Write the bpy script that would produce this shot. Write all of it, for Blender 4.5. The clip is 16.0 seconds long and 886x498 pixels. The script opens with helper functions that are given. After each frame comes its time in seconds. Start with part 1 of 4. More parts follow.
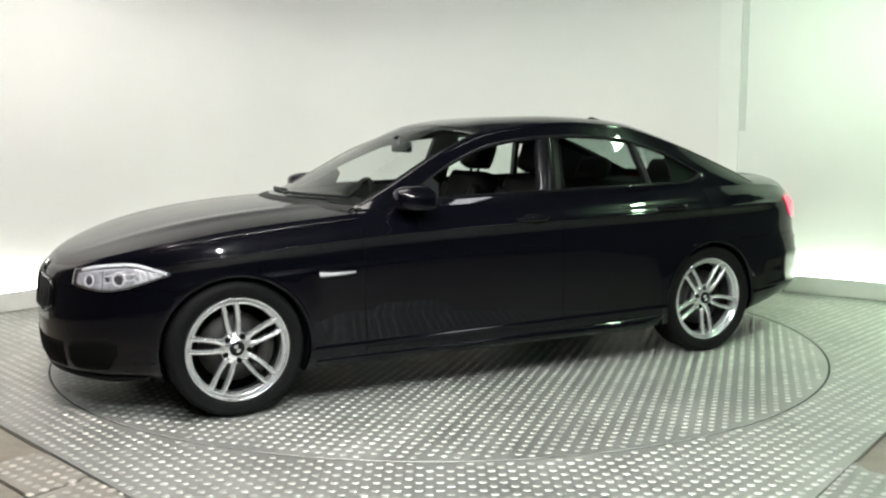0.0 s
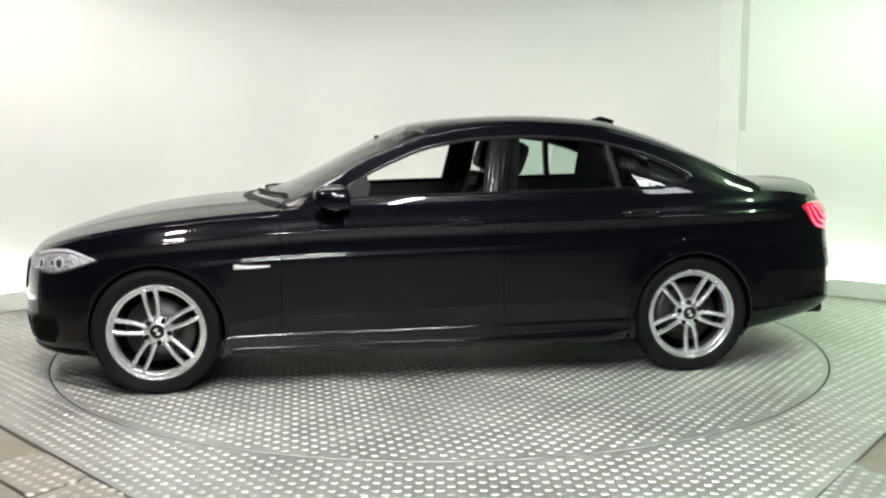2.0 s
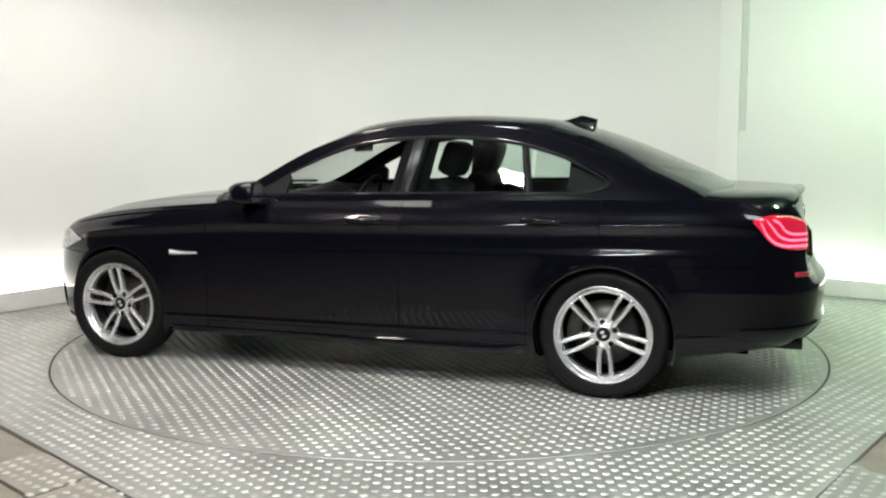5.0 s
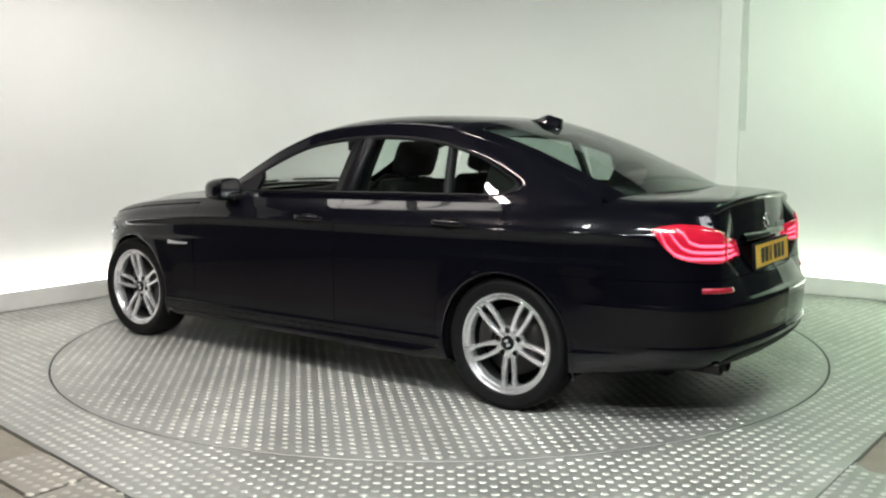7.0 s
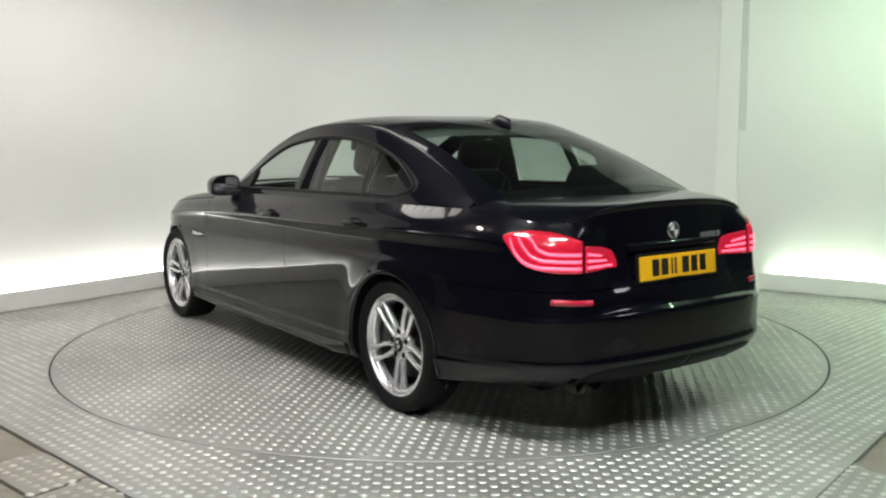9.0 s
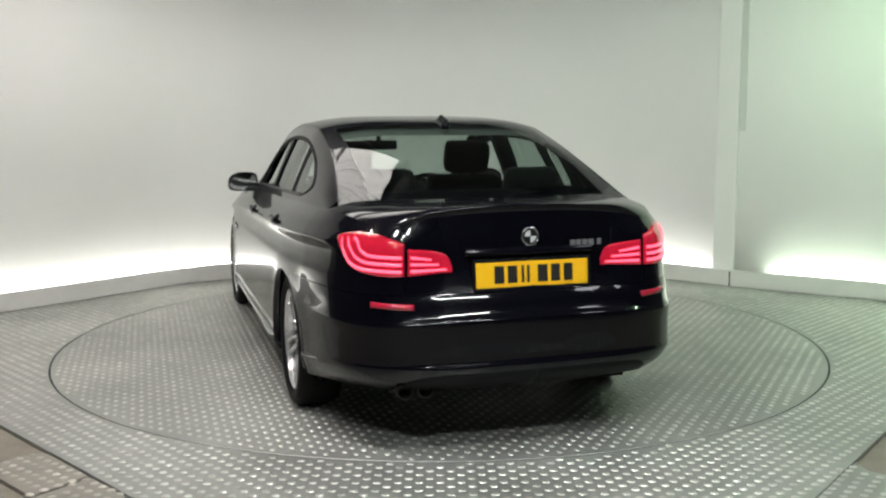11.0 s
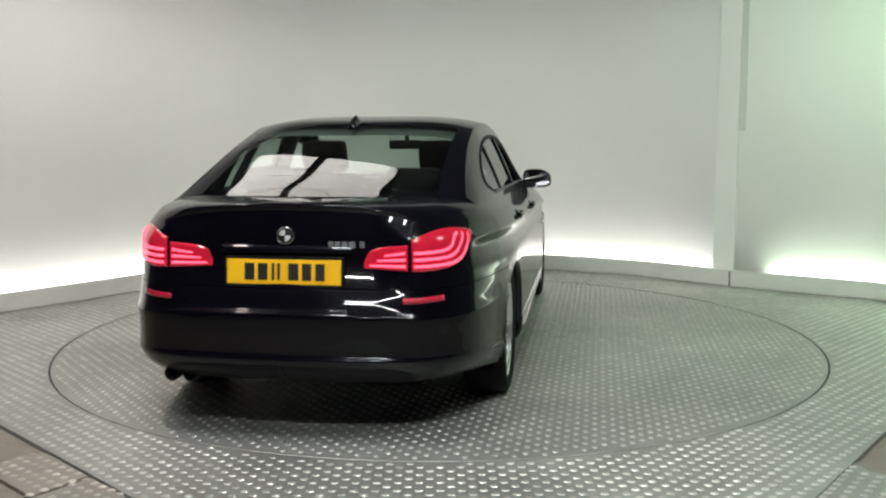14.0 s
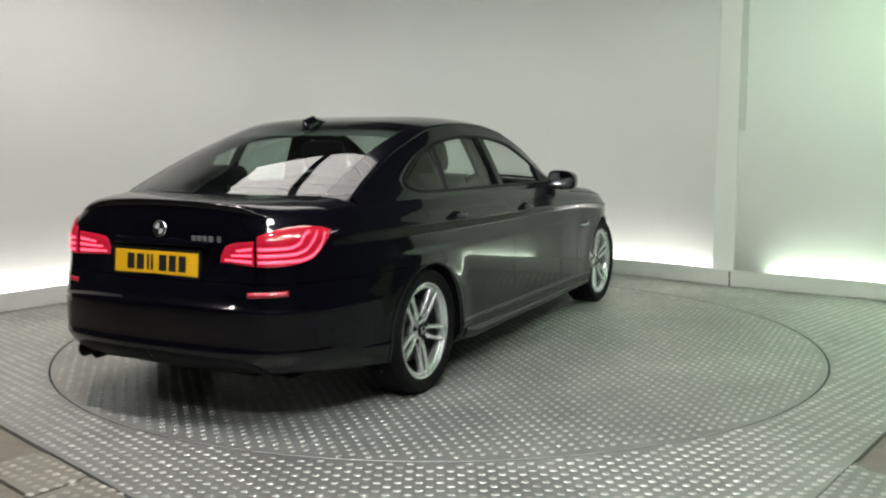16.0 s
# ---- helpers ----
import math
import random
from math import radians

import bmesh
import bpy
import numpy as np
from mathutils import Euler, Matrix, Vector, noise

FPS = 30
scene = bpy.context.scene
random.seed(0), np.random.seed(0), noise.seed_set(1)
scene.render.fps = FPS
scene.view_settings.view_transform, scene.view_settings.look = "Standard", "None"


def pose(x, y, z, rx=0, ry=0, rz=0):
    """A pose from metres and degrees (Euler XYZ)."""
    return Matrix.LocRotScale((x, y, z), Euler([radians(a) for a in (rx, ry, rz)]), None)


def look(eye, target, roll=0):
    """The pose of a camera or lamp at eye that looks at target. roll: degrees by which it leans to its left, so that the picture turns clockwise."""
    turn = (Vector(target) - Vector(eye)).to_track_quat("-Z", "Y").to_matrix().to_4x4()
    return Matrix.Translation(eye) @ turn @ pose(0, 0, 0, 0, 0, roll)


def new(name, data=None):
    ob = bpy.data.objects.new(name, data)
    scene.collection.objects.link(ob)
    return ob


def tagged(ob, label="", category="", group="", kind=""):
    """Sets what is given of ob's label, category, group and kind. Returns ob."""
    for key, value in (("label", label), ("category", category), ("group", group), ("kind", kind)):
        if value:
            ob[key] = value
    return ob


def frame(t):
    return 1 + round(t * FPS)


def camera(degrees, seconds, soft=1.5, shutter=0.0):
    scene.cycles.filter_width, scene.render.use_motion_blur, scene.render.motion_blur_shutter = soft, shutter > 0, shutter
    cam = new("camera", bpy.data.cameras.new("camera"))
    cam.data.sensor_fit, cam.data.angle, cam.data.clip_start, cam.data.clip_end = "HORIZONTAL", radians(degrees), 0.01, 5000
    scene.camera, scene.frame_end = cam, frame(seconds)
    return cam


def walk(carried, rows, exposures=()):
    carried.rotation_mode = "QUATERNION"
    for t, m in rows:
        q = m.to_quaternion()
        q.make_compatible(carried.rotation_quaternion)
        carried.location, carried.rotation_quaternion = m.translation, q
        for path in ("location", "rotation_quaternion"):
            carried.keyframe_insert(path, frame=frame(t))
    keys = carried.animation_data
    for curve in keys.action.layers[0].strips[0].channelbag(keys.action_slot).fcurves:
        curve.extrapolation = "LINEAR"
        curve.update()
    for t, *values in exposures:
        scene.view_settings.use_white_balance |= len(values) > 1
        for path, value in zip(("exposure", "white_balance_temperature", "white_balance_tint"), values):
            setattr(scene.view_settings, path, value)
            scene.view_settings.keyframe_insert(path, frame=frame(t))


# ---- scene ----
# ---- camera: one fixed tripod view ----
cam = camera(50.63, 16.0, soft=2.2, shutter=0.5)
EYE = pose(0, -6.266, 1.390, 90 - 7.266, 0, -0.215) @ pose(0, 0, 0, 0, 0, -0.211)
walk(cam, [(0.0, EYE), (16.0, EYE)], exposures=[(0.0, 0.58), (2.0, 0.69), (4.0, 0.63), (7.0, 0.43), (9.0, 0.29), (12.5, -0.03), (16.0, -0.03)])

# ---- world: an indoor place, no daylight ----
world = bpy.data.worlds.new("world")
scene.world = world
world.use_nodes = True
world.node_tree.nodes["Background"].inputs[0].default_value = (0.02, 0.02, 0.022, 1)
world.node_tree.nodes["Background"].inputs[1].default_value = 0.2

LED_POWER = 11.0
PANEL_POWER = 3.4
FLOOD_POWER = 180.0


# ---- materials ----
def material(name, color, rough=0.5, metal=0.0, coat=0.0, var=0.0, scale=8.0, bump=0.0, bump_scale=60.0, rough_var=0.0, spec=0.5, emit=None, power=0.0):
    m = bpy.data.materials.new(name)
    m.use_nodes = True
    nt = m.node_tree
    b = nt.nodes["Principled BSDF"]
    b.inputs["Base Color"].default_value = (*color, 1)
    b.inputs["Roughness"].default_value = rough
    b.inputs["Metallic"].default_value = metal
    b.inputs["Coat Weight"].default_value = coat
    b.inputs["Coat Roughness"].default_value = 0.03
    b.inputs["Specular IOR Level"].default_value = spec
    if emit:
        b.inputs["Emission Color"].default_value = (*emit, 1)
        b.inputs["Emission Strength"].default_value = power
    if var or bump or rough_var:
        tc = nt.nodes.new("ShaderNodeTexCoord")
    if var or rough_var:
        n1 = nt.nodes.new("ShaderNodeTexNoise")
        n1.inputs["Scale"].default_value = scale
        n1.inputs["Detail"].default_value = 8
        n1.inputs["Roughness"].default_value = 0.65
        nt.links.new(tc.outputs["Object"], n1.inputs["Vector"])
        if var:
            mr = nt.nodes.new("ShaderNodeMapRange")
            mr.inputs[1].default_value, mr.inputs[2].default_value = 0.25, 0.75
            mr.inputs[3].default_value, mr.inputs[4].default_value = 1 - var, 1 + var
            nt.links.new(n1.outputs["Fac"], mr.inputs[0])
            hs = nt.nodes.new("ShaderNodeHueSaturation")
            hs.inputs["Color"].default_value = (*color, 1)
            nt.links.new(mr.outputs[0], hs.inputs["Value"])
            nt.links.new(hs.outputs[0], b.inputs["Base Color"])
        if rough_var:
            mr2 = nt.nodes.new("ShaderNodeMapRange")
            mr2.inputs[1].default_value, mr2.inputs[2].default_value = 0.3, 0.7
            mr2.inputs[3].default_value, mr2.inputs[4].default_value = max(0.02, rough - rough_var), min(1, rough + rough_var)
            nt.links.new(n1.outputs["Fac"], mr2.inputs[0])
            nt.links.new(mr2.outputs[0], b.inputs["Roughness"])
    if bump:
        n2 = nt.nodes.new("ShaderNodeTexNoise")
        n2.inputs["Scale"].default_value = bump_scale
        n2.inputs["Detail"].default_value = 6
        nt.links.new(tc.outputs["Object"], n2.inputs["Vector"])
        bp = nt.nodes.new("ShaderNodeBump")
        bp.inputs["Strength"].default_value = bump
        bp.inputs["Distance"].default_value = 0.01
        nt.links.new(n2.outputs["Fac"], bp.inputs["Height"])
        nt.links.new(bp.outputs[0], b.inputs["Normal"])
    return m


def glass(name, tint, rough=0.0):
    """Thin sheet glass: clear or tinted, with a real glossy reflection."""
    m = bpy.data.materials.new(name)
    m.use_nodes = True
    nt = m.node_tree
    nt.nodes.remove(nt.nodes["Principled BSDF"])
    tr, gl = nt.nodes.new("ShaderNodeBsdfTransparent"), nt.nodes.new("ShaderNodeBsdfGlossy")
    lw, mx = nt.nodes.new("ShaderNodeLayerWeight"), nt.nodes.new("ShaderNodeMixShader")
    pw, ma = nt.nodes.new("ShaderNodeMath"), nt.nodes.new("ShaderNodeMath")
    lw.inputs[0].default_value = 0.5
    pw.operation, ma.operation = "POWER", "MULTIPLY_ADD"
    pw.inputs[1].default_value = 4.5
    ma.inputs[1].default_value, ma.inputs[2].default_value = 0.92, 0.07
    tr.inputs[0].default_value = (*tint, 1)
    gl.inputs["Roughness"].default_value = rough
    nt.links.new(lw.outputs["Facing"], pw.inputs[0])
    nt.links.new(pw.outputs[0], ma.inputs[0])
    nt.links.new(ma.outputs[0], mx.inputs[0])
    nt.links.new(tr.outputs[0], mx.inputs[1])
    nt.links.new(gl.outputs[0], mx.inputs[2])
    nt.links.new(mx.outputs[0], nt.nodes["Material Output"].inputs[0])
    return m


WALL = material("wall_paint", (0.80, 0.80, 0.78), 0.6, var=0.02, scale=0.8, bump=0.03, bump_scale=40)
KERB = material("kerb_paint", (0.66, 0.66, 0.63), 0.55, var=0.06, scale=5)
LED = material("led_strip", (0.9, 0.9, 0.9), 0.5, emit=(1.0, 0.99, 0.95), power=LED_POWER)
LED_GREEN = material("led_strip_green", (0.9, 0.9, 0.9), 0.5, emit=(0.82, 1.0, 0.80), power=LED_POWER * 1.2)
PANEL_WARM = material("panel_warm", (0.9, 0.9, 0.9), 0.5, emit=(1.0, 0.955, 0.90), power=PANEL_POWER * 1.2)
PANEL_COOL = material("panel_cool", (0.9, 0.9, 0.9), 0.5, emit=(0.94, 0.96, 1.0), power=PANEL_POWER * 3.2)
FLOOD = material("flood_lens", (0.9, 0.9, 0.9), 0.5, emit=(0.945, 0.975, 0.955), power=FLOOD_POWER)
# unseen fill lights, added to tint the left wall warm and the right green
FLOOD_WARM_FILL = material("flood_fill_warm", (0.9, 0.9, 0.9), 0.5, emit=(1.0, 0.86, 0.80), power=FLOOD_POWER * 0.90)
FLOOD_GREEN_FILL = material("flood_fill_green", (0.9, 0.9, 0.9), 0.5, emit=(0.62, 1.0, 0.60), power=FLOOD_POWER * 1.18)
TUBE = material("tube_lens", (0.9, 0.9, 0.9), 0.5, emit=(0.94, 0.98, 0.95), power=FLOOD_POWER * 1.5)
GREY_STRIP = material("grey_strip", (0.58, 0.60, 0.57), 0.6, var=0.06)
DARK_WALL = material("dark_wall", (0.06, 0.06, 0.063), 0.8, var=0.2, scale=2)
BEAM = material("dark_beam", (0.02, 0.02, 0.022), 0.6, var=0.2)
STEEL = material("tread_steel", (0.38, 0.387, 0.362), 0.45, 0.45, var=0.18, scale=3.5, rough_var=0.12, bump=0.1, bump_scale=150)
STUD = material("worn_stud_steel", (0.57, 0.575, 0.54), 0.46, 0.45, var=0.12, scale=6, rough_var=0.1)


def weather(m, islands=0.0, dirt=0.0, dirt_scale=0.9):
    """Adds broad dirt and, for joined pieces, a tone of its own to each."""
    nt = m.node_tree
    b = nt.nodes["Principled BSDF"]
    src = b.inputs["Base Color"].links[0].from_socket
    hs = nt.nodes.new("ShaderNodeHueSaturation")
    nt.links.new(src, hs.inputs["Color"])
    tc, n = nt.nodes.new("ShaderNodeTexCoord"), nt.nodes.new("ShaderNodeTexNoise")
    n.inputs["Scale"].default_value, n.inputs["Detail"].default_value = dirt_scale, 5
    nt.links.new(tc.outputs["Object"], n.inputs["Vector"])
    mr = nt.nodes.new("ShaderNodeMapRange")
    mr.inputs[1].default_value, mr.inputs[2].default_value = 0.35, 0.65
    mr.inputs[3].default_value, mr.inputs[4].default_value = 1 - dirt, 1 + dirt * 0.4
    nt.links.new(n.outputs["Fac"], mr.inputs[0])
    out = mr.outputs[0]
    if islands:
        ge, mi, mu = nt.nodes.new("ShaderNodeNewGeometry"), nt.nodes.new("ShaderNodeMapRange"), nt.nodes.new("ShaderNodeMath")
        mi.inputs[3].default_value, mi.inputs[4].default_value = 1 - islands, 1 + islands
        nt.links.new(ge.outputs["Random Per Island"], mi.inputs[0])
        mu.operation = "MULTIPLY"
        nt.links.new(out, mu.inputs[0])
        nt.links.new(mi.outputs[0], mu.inputs[1])
        out = mu.outputs[0]
    nt.links.new(out, hs.inputs["Value"])
    nt.links.new(hs.outputs[0], b.inputs["Base Color"])


DIRTY_STEEL = material("dirty_tread_steel", (0.30, 0.28, 0.245), 0.55, 0.35, var=0.25, scale=7, rough_var=0.12, bump=0.15, bump_scale=120)
DIRTY_STUD = material("dirty_stud_steel", (0.55, 0.52, 0.47), 0.45, 0.4, var=0.2, scale=9, rough_var=0.1)
weather(DIRTY_STUD, islands=0.22, dirt=0.25)
weather(STEEL, dirt=0.22)
weather(STUD, islands=0.16, dirt=0.2)
weather(WALL, dirt=0.03, dirt_scale=0.6)
CONCRETE = material("concrete", (0.26, 0.235, 0.195), 0.85, var=0.25, scale=6, bump=0.3, bump_scale=90)
GAP = material("dark_gap", (0.012, 0.012, 0.012), 0.7, var=0.1)
PAINT = material("black_paint", (0.0019, 0.0019, 0.0041), 0.25, 0.0, coat=0.66, var=0.1, scale=300, spec=0.04)
TRIM = material("black_trim", (0.006, 0.006, 0.007), 0.5, var=0.1, scale=40, spec=0.15)
RUBBER = material("tyre_rubber", (0.0065, 0.0065, 0.007), 0.75, var=0.2, scale=30, bump=0.1, bump_scale=200, spec=0.15)
ALLOY = material("silver_alloy", (0.72, 0.72, 0.735), 0.22, 0.75, var=0.06, scale=20)
# darkened copy of the alloy: the shade inside the wheel is in its colour
ALLOY_SHADED = material("shaded_alloy", (0.07, 0.07, 0.074), 0.45, 0.6, var=0.15, scale=20)
GRILLE_CHROME = material("dulled_chrome", (0.16, 0.16, 0.165), 0.2, 1.0, rough_var=0.05)
GREY_METAL = material("dull_grey_metal", (0.30, 0.30, 0.32), 0.3, 0.6, var=0.1, scale=60)
CHROME = material("chrome", (0.85, 0.85, 0.86), 0.08, 1.0, rough_var=0.03)
DISC = material("brake_disc_iron", (0.07, 0.068, 0.066), 0.45, 0.8, var=0.15, scale=40)
INTERIOR = material("black_leather", (0.008, 0.008, 0.008), 0.55, var=0.2, scale=30, bump=0.1, spec=0.06)
HEADLINING = material("grey_headlining", (0.16, 0.16, 0.155), 0.9, var=0.08, scale=60)
# near-black of the underbody, which also paints the shade in wheels and recesses
UNDER = material("underbody_and_recess_shade", (0.004, 0.004, 0.004), 0.9, var=0.2, spec=0.1)
CLEAR = glass("clear_glass", (0.86, 0.92, 0.89))
TINTED = glass("tinted_glass", (0.76, 0.86, 0.81))
REAR_GLASS = glass("rear_glass", (0.52, 0.61, 0.57))
CHROME_DARK = material("dark_gloss_trim", (0.005, 0.005, 0.006), 0.25, coat=0.06, var=0.1, spec=0.08)
SILVER = material("silver_paint", (0.6, 0.6, 0.62), 0.3, 0.2, var=0.05, scale=80)
PIPE = material("dark_pipe_steel", (0.03, 0.028, 0.026), 0.4, 0.8, var=0.2)
LAMP_BASE = material("headlamp_housing", (0.12, 0.12, 0.13), 0.25, 0.4, var=0.3, scale=60)
LAMP_BRIGHT = material("headlamp_reflector", (0.92, 0.92, 0.95), 0.2, 0.12, var=0.28, scale=60)
LAMP_GREY = material("headlamp_grey_reflector", (0.56, 0.56, 0.60), 0.2, 0.2, var=0.4, scale=60)
RED_LENS = material("red_lens", (0.32, 0.008, 0.016), 0.12, coat=1.0, var=0.15, scale=60, emit=(1.0, 0.018, 0.085), power=0.27)
GLOW_BAR = material("red_glow_bar", (0.5, 0.02, 0.03), 0.2, emit=(1.0, 0.09, 0.16), power=2.5)
RED_REFLECT = material("red_reflector", (0.38, 0.006, 0.03), 0.15, coat=1.0, var=0.2, scale=200)
PLATE_YELLOW = material("plate_yellow", (0.90, 0.50, 0.015), 0.35, var=0.04, scale=20)
PLATE_INK = material("plate_black", (0.012, 0.012, 0.012), 0.5, var=0.1)
LENS = glass("clear_lens", (0.93, 0.93, 0.95), 0.02)


# ---- mesh helpers ----
def part(name, bm, mat, parent=None, label="", smooth=True):
    me = bpy.data.meshes.new(name)
    bm.to_mesh(me)
    bm.free()
    for f in me.polygons:
        f.use_smooth = smooth
    if mat:
        me.materials.append(mat)
    ob = new(name, me)
    if parent:
        ob.parent = parent
    if label:
        ob["label"] = label
    return ob


def flat_part(name, verts, faces, mat, parent=None, label="", smooth=False):
    me = bpy.data.meshes.new(name)
    me.from_pydata([tuple(map(float, v)) for v in verts], [], [tuple(map(int, f)) for f in faces])
    for f in me.polygons:
        f.use_smooth = smooth
    me.materials.append(mat)
    ob = new(name, me)
    if parent:
        ob.parent = parent
    if label:
        ob["label"] = label
    return ob


def curve1(keys):
    """A smooth function through (x, value...) keys, with no overshoot."""
    k = np.array(sorted(keys), float)
    x, v = k[:, 0], k[:, 1:]
    d = np.diff(v, axis=0) / np.diff(x)[:, None]
    m = np.zeros_like(v)
    m[0], m[-1] = d[0], d[-1]
    for i in range(1, len(x) - 1):
        a, b = d[i - 1], d[i]
        m[i] = np.where(a * b > 0, 2 * a * b / np.where(a + b == 0, 1, a + b), 0)

    def f(q):
        q = min(max(q, x[0]), x[-1])
        i = min(max(int(np.searchsorted(x, q)) - 1, 0), len(x) - 2)
        hh = x[i + 1] - x[i]
        s = (q - x[i]) / hh
        r = (2*s**3 - 3*s**2 + 1) * v[i] + (s**3 - 2*s**2 + s) * hh * m[i] + (3*s**2 - 2*s**3) * v[i + 1] + (s**3 - s**2) * hh * m[i + 1]
        return r if len(r) > 1 else float(r[0])
    return f


def spline(points, n):
    """n points evenly spread along a Catmull-Rom line through the points."""
    p = [np.array(q, float) for q in points]
    p = [2 * p[0] - p[1]] + p + [2 * p[-1] - p[-2]]
    out = []
    for i in range(1, len(p) - 2):
        for s in np.linspace(0, 1, 24, endpoint=False):
            a, b, c, d = p[i - 1:i + 3]
            out.append(0.5 * (2*b + (c - a)*s + (2*a - 5*b + 4*c - d)*s*s + (3*b - a - 3*c + d)*s**3))
    out.append(p[-2])
    out = np.array(out)
    length = np.concatenate([[0], np.cumsum(np.linalg.norm(np.diff(out, axis=0), axis=1))])
    q = np.linspace(0, length[-1], n)
    return np.stack([np.interp(q, length, out[:, k]) for k in range(out.shape[1])], 1)


def grid_faces(bm, rows, close_u=False, close_v=False, flip=False):
    vs = [[bm.verts.new(tuple(map(float, p))) for p in r] for r in rows]
    nu, nv = len(vs), len(vs[0])
    made = []
    for i in range(nu if close_u else nu - 1):
        for j in range(nv if close_v else nv - 1):
            q = [vs[i][j], vs[(i + 1) % nu][j], vs[(i + 1) % nu][(j + 1) % nv], vs[i][(j + 1) % nv]]
            made.append(bm.faces.new(q[::-1] if flip else q))
    return vs, made


def box(bm, c, s, bev=0.0, m=None):
    r = bmesh.ops.create_cube(bm, size=1, matrix=(m or Matrix()) @ Matrix.Translation(c) @ Matrix.Diagonal((*s, 1)))
    if bev:
        es = list({e for v in r["verts"] for e in v.link_edges})
        bmesh.ops.bevel(bm, geom=es, offset=bev, segments=2, profile=0.6, affect="EDGES")


def lathe(bm, profile, n=64, axis="y"):
    """Turn (radius, along) points round the axis."""
    rows = []
    for i in range(n):
        a = 2 * math.pi * i / n
        rows.append([(r * math.cos(a), t, r * math.sin(a)) if axis == "y" else (r * math.cos(a), r * math.sin(a), t) for r, t in profile])
    return grid_faces(bm, rows, close_u=True)


def sweep(bm, path, section, closed_section=True):
    """Sweep a closed (out, up) section along a plan path of (x, y)."""
    rows = []
    p = np.array(path)
    for i in range(len(p)):
        t = p[min(i + 1, len(p) - 1)] - p[max(i - 1, 0)]
        t /= np.linalg.norm(t)
        nrm = np.array([-t[1], t[0]])
        rows.append([(p[i, 0] + nrm[0] * a, p[i, 1] + nrm[1] * a, z) for a, z in section])
    vs, _ = grid_faces(bm, rows, close_v=closed_section)
    if closed_section:
        bm.faces.new(vs[0])
        bm.faces.new(vs[-1][::-1])


# ---- the room ----
WALL_PLAN = spline([(-4.30, -0.26), (-3.38, 0.83), (-2.86, 1.49), (-2.43, 2.03), (-2.05, 2.38), (-1.2, 2.92), (0.0, 3.14), (0.9, 3.02),
                    (1.5, 2.76), (2.03, 2.40), (2.59, 1.90), (3.61, 1.14), (4.45, 0.45)], 140)
R_DISC = 2.455


def room():
    bm = bmesh.new()
    sweep(bm, WALL_PLAN, [(0.10, -0.05), (0.22, -0.05), (0.22, 3.5), (0.10, 3.5)])
    w = tagged(part("wall_curved", bm, WALL), "smooth white painted curved studio wall", "wall", kind="structure")
    bm = bmesh.new()
    sweep(bm, WALL_PLAN, [(0.014, -0.02), (0.10, -0.02), (0.10, 0.122), (0.028, 0.122), (0.028, 0.150), (0.006, 0.150), (0.0, 0.144), (0.0, 0.012), (0.014, 0.012)])
    tagged(part("baseboard", bm, KERB, smooth=False), "low white painted kerb along the wall foot", "kerb", kind="structure")
    xs = WALL_PLAN[:, 0]
    for name, part_of, mat in (("led_strip", WALL_PLAN[(xs > -4.25) & (xs < 2.41)], LED), ("led_strip", WALL_PLAN[(xs > 2.77) & (xs < 4.40)], LED_GREEN)):
        bm = bmesh.new()
        sweep(bm, part_of, [(0.072, 0.124), (0.096, 0.124), (0.096, 0.138), (0.072, 0.138)])
        tagged(part(name, bm, mat, smooth=False), "glowing white light strip on the kerb", "light strip", group="wall light strips")
    # joint between two wall sections: cover boards, a narrow post and a grey strip higher up
    i = int(np.argmin(abs(xs - 2.555)))
    t = WALL_PLAN[i + 2] - WALL_PLAN[i - 2]
    m = Matrix.Translation((*WALL_PLAN[i], 0)) @ Matrix.Rotation(math.atan2(t[1], t[0]), 4, "Z")
    for name, c, s, mat, label in (("trim", (-0.110, 0.0955, 1.78), (0.19, 0.012, 3.30), WALL, "white painted cover board on the wall joint"),
                                   ("trim", (-0.030, 0.090, 1.70), (0.045, 0.030, 3.40), WALL, "narrow white post in the wall joint"),
                                   ("trim", (0.022, 0.096, 2.42), (0.056, 0.012, 2.10), GREY_STRIP, "grey vertical strip high on the wall joint"),
                                   ("trim", (-0.008, -0.004, 0.07), (0.010, 0.012, 0.13), GAP, "dark gap in the kerb at the wall joint")):
        bm = bmesh.new()
        box(bm, c, s, 0.004)
        bm.transform(m)
        tagged(part(name, bm, mat, smooth=False), label, "trim", kind="structure")
    # dark unlit room behind the camera
    for name, c, s in (("wall_west", (-5.75, -5.05, 1.7), (0.2, 10.8, 3.6)), ("wall_east", (5.75, -4.75, 1.7), (0.2, 11.4, 3.6)), ("wall_south", (0, -10.35, 1.7), (11.3, 0.2, 3.6)),
                       ("wall_north_west", (-5.05, -0.07, 1.7), (1.18, 0.2, 3.6)), ("wall_north_east", (5.15, 0.62, 1.7), (0.98, 0.2, 3.6))):
        bm = bmesh.new()
        box(bm, c, s)
        tagged(part(name, bm, DARK_WALL, smooth=False), "dark unlit wall behind the studio", "wall", kind="structure")
    bm = bmesh.new()
    box(bm, (0, -3.4, 3.55), (12.0, 14.2, 0.1))
    tagged(part("ceiling", bm, DARK_WALL, smooth=False), "dark ceiling over the studio", "ceiling", kind="structure")


